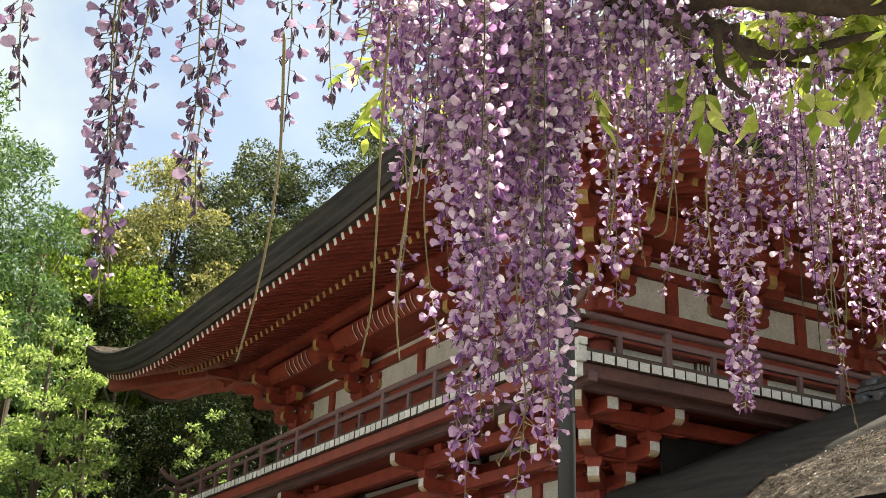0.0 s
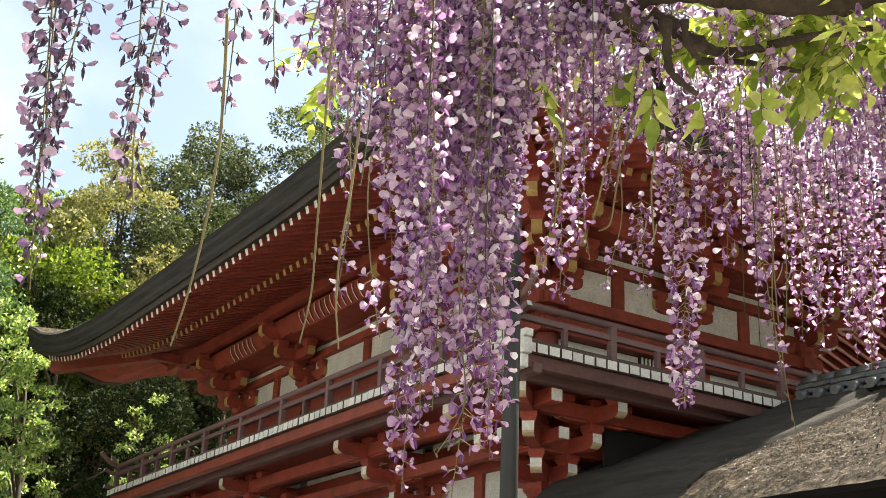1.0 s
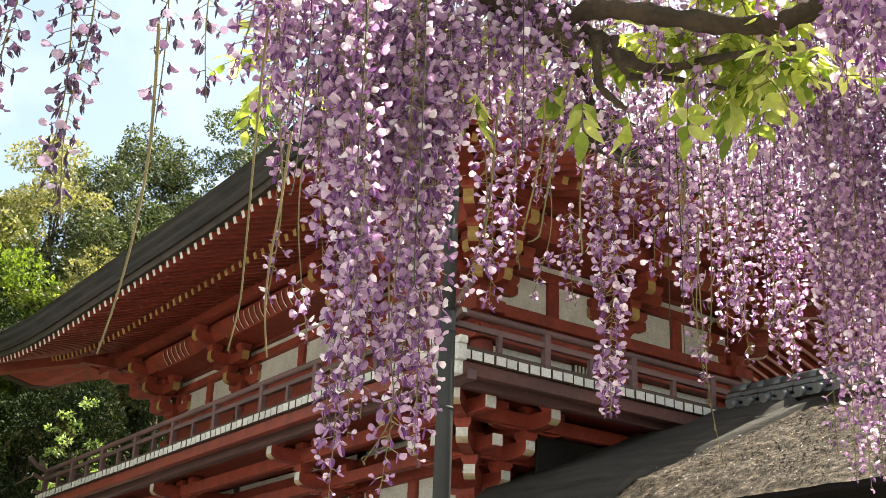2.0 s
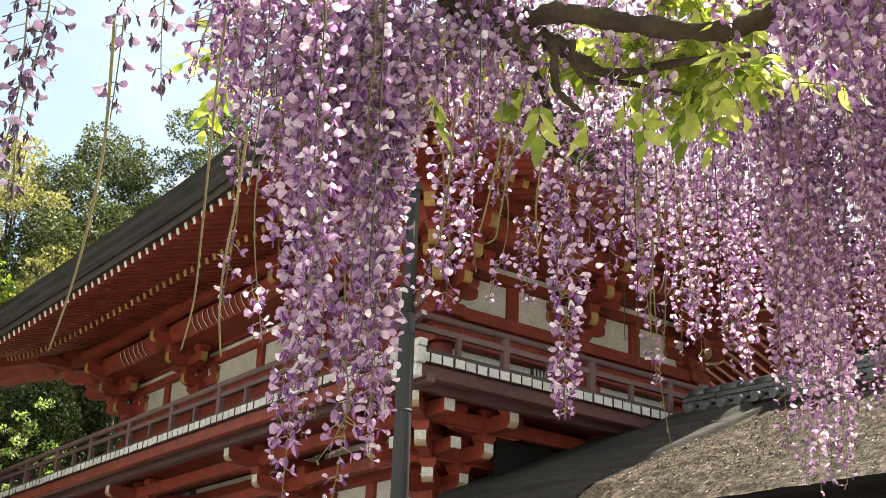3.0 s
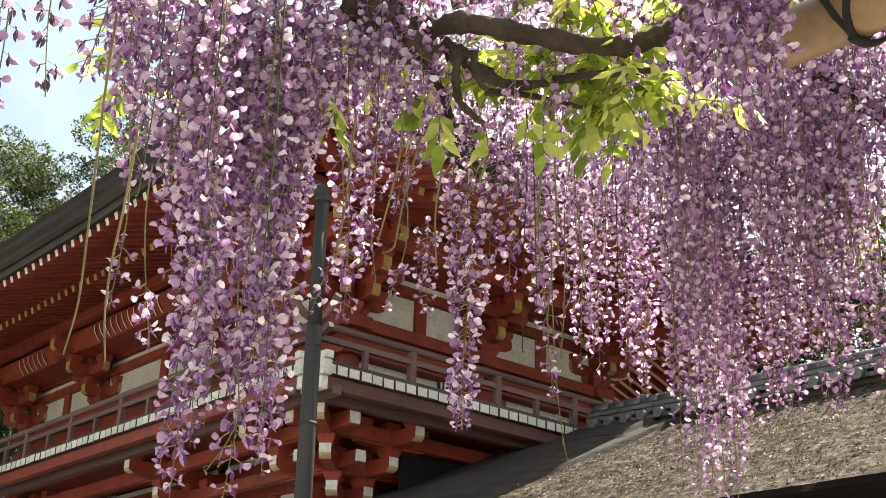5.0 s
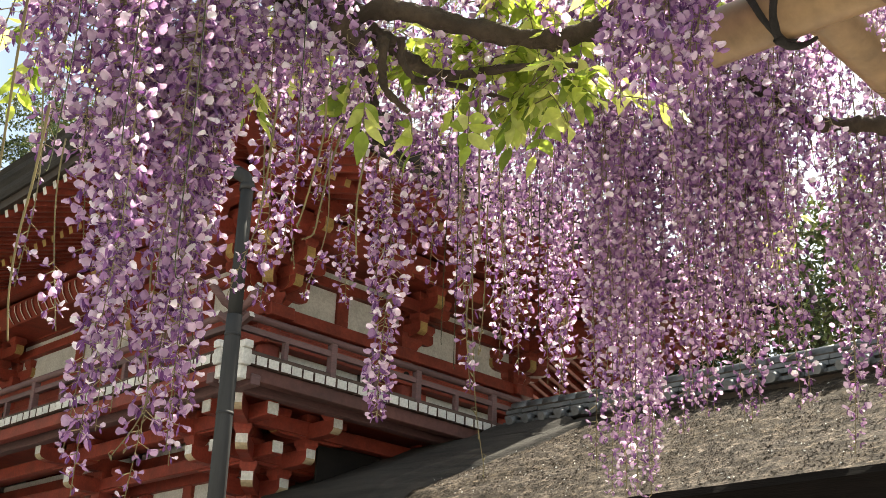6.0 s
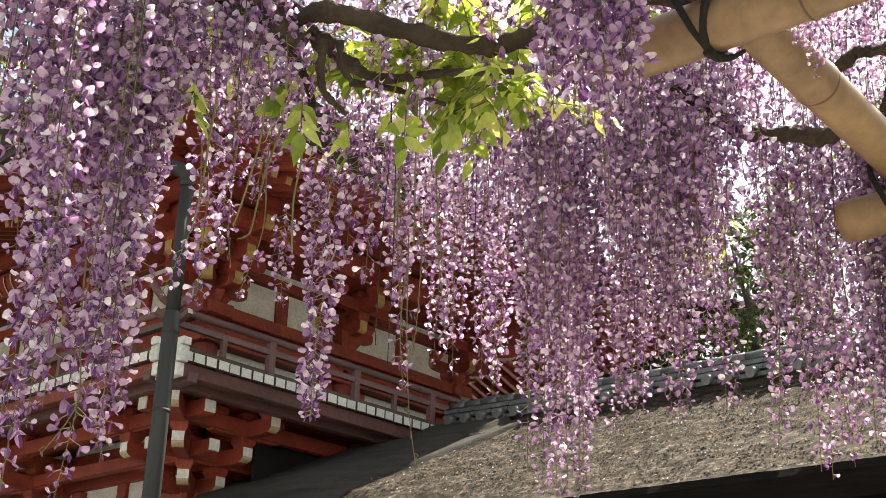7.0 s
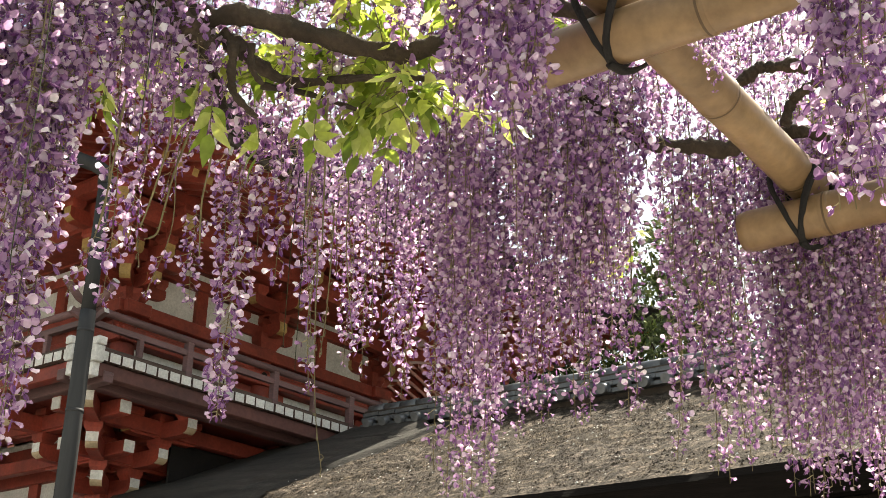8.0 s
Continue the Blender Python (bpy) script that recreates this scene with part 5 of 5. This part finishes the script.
branch(vine_far, [(-6.10, -11.02, 2.83), (-6.07, -11.08, 2.87), (-6.07, -11.13, 2.89), (-6.06, -11.16, 2.89), (-6.03, -11.21, 2.89), (-6.01, -11.24, 2.87), (-6.0, -11.235, 2.85), (-6.01, -11.20, 2.83), (-6.0, -11.17, 2.81), (-5.99, -11.15, 2.77)], 0.013, 0.012, 7)
branch(vine_far, [(-6.456, -9.756, 3.46), (-6.127, -10.182, 3.48), (-5.837, -10.628, 3.47), (-5.582, -11.102, 3.46)], 0.03, 0.025, 8)

branch(vine, [(-7.071, -10.478, 2.70), (-7.056, -10.46, 2.645), (-7.037, -10.45, 2.61), (-7.001, -10.461, 2.582), (-6.986, -10.468, 2.572)], 0.010, 0.005, 12)
branch(vine, [(-7.047, -10.50, 2.70), (-7.029, -10.489, 2.654), (-7.003, -10.494, 2.63)], 0.008, 0.005, 13)


def tendril(points, seed):
    """A bare hanging flower stem with stubs of fallen blossoms."""
    rnd = random.Random(seed)
    pts = spline(points, 6)
    bm = bmesh.new()
    tube(bm, pts, [0.0027 - 0.0010 * i / (len(pts) - 1) for i in range(len(pts))], 6)
    for i in range(4, len(pts), 2):
        a = rnd.uniform(0, 6.28)
        d = Vector((math.cos(a), math.sin(a), -0.4)) * rnd.uniform(0.004, 0.011)
        tube(bm, [pts[i], pts[i] + d * 0.6 + Vector((0, 0, 0.001)), pts[i] + d], [0.0008, 0.0008, 0.0013], 4)
    return part("bare_stem", bm, STEM, vine, "bare straw-coloured flower stem")


def curled_stem(points, seed):
    """A spent raceme: bare stem whose lower half carries curled stalks and small pods."""
    rnd = random.Random(seed)
    pts = spline(points, 6)
    bm = bmesh.new()
    tube(bm, pts, [0.0022 - 0.0010 * i / (len(pts) - 1) for i in range(len(pts))], 6)
    stem = part("bare_stem", bm, STEM, vine, "bare straw-coloured flower stem")
    bm = bmesh.new()
    for p in pts[len(pts) // 2::2]:
        a = rnd.uniform(0, 6.28)
        d = Vector((math.cos(a), math.sin(a), 0)) * rnd.uniform(1.0, 2.0)
        tip = p + d * 0.009 + Vector((0, 0, 0.003))
        tube(bm, spline([p, p + d * 0.006 - Vector((0, 0, 0.003)), p + d * 0.011 - Vector((0, 0, 0.002)), tip], 3), 0.0011, 5)
        tube(bm, [tip, tip + Vector((0, 0, 0.003)) - d * 0.002, tip + Vector((0, 0, 0.005)) - d * 0.004], [0.0011, 0.0026, 0.0008], 5)
    tagged(part("curled_stalks", bm, STEM, stem), kind="stuff")


def long_stem(x, y, low, high, seed):
    """A long slack leaf stalk hanging before the racemes, with a crooked end."""
    rnd = random.Random(seed)
    j = lambda w: rnd.uniform(-w, w)
    pts = spline([(x + j(0.02), y + j(0.02), high), (x + j(0.012), y + j(0.012), low + 0.66 * (high - low)), (x + j(0.01), y + j(0.01), low + 0.3 * (high - low)), (x, y, low), (x + j(0.012), y + j(0.012), low - 0.03)], 6)
    bm = bmesh.new()
    tube(bm, pts, [0.0015 - 0.0007 * i / (len(pts) - 1) for i in range(len(pts))], 6)
    return part("long_stem", bm, GREEN_STEM, vine, "long dark green hanging stem")


for k, (x, y, low) in enumerate(((-7.701, -10.473, 2.21), (-7.630, -10.541, 2.26), (-7.508, -10.53, 2.09), (-7.40, -10.66, 2.30), (-6.66, -10.25, 2.25), (-6.64, -10.27, 2.2), (-6.05, -10.62, 2.3), (-6.40, -10.30, 2.35))):
    long_stem(x, y, low, 3.0, 40 + k)
curled_stem([(-8.049, -10.751, 2.22), (-8.028, -10.712, 2.14), (-8.015, -10.684, 2.076), (-8.008, -10.654, 2.003), (-8.006, -10.632, 1.949), (-8.008, -10.612, 1.894), (-8.013, -10.592, 1.839)], 21)
curled_stem([(-7.86, -10.662, 2.346), (-7.843, -10.621, 2.27), (-7.821, -10.576, 2.17), (-7.801, -10.536, 2.066), (-7.788, -10.508, 1.982), (-7.788, -10.484, 1.912)], 22)
curled_stem([(-7.765, -10.575, 2.231), (-7.751, -10.535, 2.14), (-7.743, -10.5, 2.055), (-7.732, -10.478, 1.984), (-7.716, -10.465, 1.921)], 23)
tendril([(-7.147, -10.408, 2.57), (-7.124, -10.381, 2.504), (-7.112, -10.342, 2.424), (-7.107, -10.31, 2.358), (-7.107, -10.299, 2.336)], 1)
tendril([(-7.1, -10.412, 2.523), (-7.097, -10.391, 2.486), (-7.092, -10.362, 2.432), (-7.083, -10.333, 2.367), (-7.079, -10.316, 2.328), (-7.089, -10.302, 2.316)], 2)
tendril([(-7.064, -10.434, 2.511), (-7.048, -10.413, 2.459), (-7.034, -10.384, 2.389), (-7.005, -10.358, 2.295)], 3)
tendril([(-7.266, -10.423, 2.513), (-7.251, -10.393, 2.448), (-7.231, -10.358, 2.363), (-7.22, -10.326, 2.285)], 4)
tendril([(-6.884, -10.526, 2.521), (-6.868, -10.506, 2.467), (-6.851, -10.481, 2.401), (-6.851, -10.474, 2.39)], 5)
tendril([(-6.903, -10.578, 2.617), (-6.883, -10.559, 2.565), (-6.843, -10.524, 2.458), (-6.807, -10.493, 2.348)], 6)

# ---- leaves ----
def leaflet_mesh(seed, length, width):
    rnd = random.Random(seed)
    bm = bmesh.new()
    rows = []
    for i in range(7):
        f = i / 6
        w = width * math.sin(math.pi * f ** 0.75) * (1 - 0.25 * f)
        z = -0.12 * length * f * f + 0.004 * math.sin(6 * f + seed)
        rows.append([bm.verts.new((-w, length * f, z + 0.22 * w)), bm.verts.new((0, length * f, z)), bm.verts.new((w, length * f, z + 0.22 * w))])
    for a, b in zip(rows, rows[1:]):
        for k in (0, 1):
            bm.faces.new((a[k], a[k + 1], b[k + 1], b[k])).smooth = True
    bmesh.ops.remove_doubles(bm, verts=bm.verts[:], dist=0.0002)
    return bm_mesh("leaflet", bm, (LEAFLET,))


LEAFLETS = [leaflet_mesh(k, 0.047 + 0.010 * (k % 3), 0.0125 + 0.0035 * (k % 2)) for k in range(6)]


def leaf_spray(root, at, turn, tilt, length, pairs, seed):
    """A compound leaf: stalk with pairs of leaflets and one at the end."""
    rnd = random.Random(seed)
    m = pose(*at, tilt, 0, turn)
    bm = bmesh.new()
    pts = [Vector((0, length * f, -0.25 * length * f * f)) for f in (0, 0.25, 0.5, 0.75, 1)]
    tube(bm, pts, [0.0016, 0.0014, 0.0012, 0.001, 0.0008], 5)
    stalk = piece("leaf", bm_mesh("leaf_stalk", bm, (STEM,)), root, m)
    for i in range(pairs * 2 + 1):
        f = 1.0 if i == pairs * 2 else 0.28 + 0.68 * (i // 2) / pairs
        p = Vector((0, length * f, -0.25 * length * f * f))
        side = 0 if i == pairs * 2 else (-1 if i % 2 else 1)
        ob = new("leaflet", LEAFLETS[rnd.randrange(6)])
        ob.parent = stalk
        s = rnd.uniform(0.75, 1.15)
        ob.matrix_basis = Matrix.Translation(p) @ pose(0, 0, 0, -18 - 28 * rnd.random(), rnd.uniform(-25, 25), -side * rnd.uniform(45, 75)) @ Matrix.Diagonal((s, s, s, 1))


lr = random.Random(9)


def spray_group(root, centre, size, count, tilts=(-40, 15)):
    for i in range(count):
        p = [c + lr.uniform(-s, s) for c, s in zip(centre, size)]
        leaf_spray(root, p, lr.uniform(0, 360), lr.uniform(*tilts), lr.uniform(0.09, 0.16), lr.randint(3, 5), lr.randrange(10 ** 6))


spray_group(vine, (-6.77, -10.54, 2.88), (0.15, 0.15, 0.05), 15)
spray_group(vine, (-6.74, -10.44, 2.82), (0.13, 0.11, 0.04), 14)
spray_group(vine, (-6.78, -10.58, 2.75), (0.07, 0.07, 0.05), 7)
spray_group(vine, (-6.75, -10.60, 2.70), (0.03, 0.03, 0.04), 6)
spray_group(vine, (-6.70, -10.66, 2.68), (0.05, 0.05, 0.04), 7)
spray_group(vine, (-7.16, -10.22, 2.70), (0.02, 0.02, 0.02), 1, (-88, -70))
spray_group(vine, (-6.70, -10.78, 2.95), (0.22, 0.20, 0.05), 12)
spray_group(vine, (-7.5, -9.948, 2.74), (0.06, 0.05, 0.05), 5)
spray_group(vine_far, (-5.611, -10.521, 2.74), (0.06, 0.06, 0.06), 4)
spray_group(vine_far, (-5.60, -10.84, 2.86), (0.06, 0.08, 0.05), 2)
spray_group(vine_far, (-5.56, -11.02, 3.02), (0.06, 0.08, 0.06), 5)
spray_group(vine, (-6.83, -10.29, 2.88), (0.09, 0.09, 0.04), 11)
spray_group(vine, (-6.99, -10.12, 2.92), (0.08, 0.08, 0.05), 10)
spray_group(vine, (-7.10, -10.40, 2.66), (0.03, 0.03, 0.04), 1, (-88, -70))
spray_group(vine, (-7.11, -10.26, 2.84), (0.04, 0.04, 0.03), 3, (-80, -40))
# narrow pale leaves hanging among the racemes
for k, (x, y, z) in enumerate(((-7.259, -10.344, 2.575), (-7.103, -10.469, 2.565), (-7.029, -10.515, 2.535), (-6.958, -10.603, 2.55))):
    leaf_spray(vine, (x, y, z), 40 + 95 * k, -82 + 4 * k, 0.075, 3, 60 + k)
# unseen leaf sprays added overhead to shade the strands and upper racemes
spray_group(vine, (-7.92, -10.62, 3.02), (0.34, 0.34, 0.06), 46)
spray_group(vine, (-6.98, -10.16, 3.32), (0.22, 0.30, 0.06), 13)
branch(vine, [(-7.72, -10.12, 2.92), (-7.58, -10.19, 2.89), (-7.44, -10.27, 2.88), (-7.31, -10.33, 2.91), (-7.24, -10.27, 2.95)], 0.013, 0.010, 14)
branch(vine, [(-7.36, -10.16, 3.10), (-7.62, -10.36, 3.12), (-7.95, -10.60, 3.10), (-8.22, -10.85, 3.08)], 0.03, 0.018, 11)
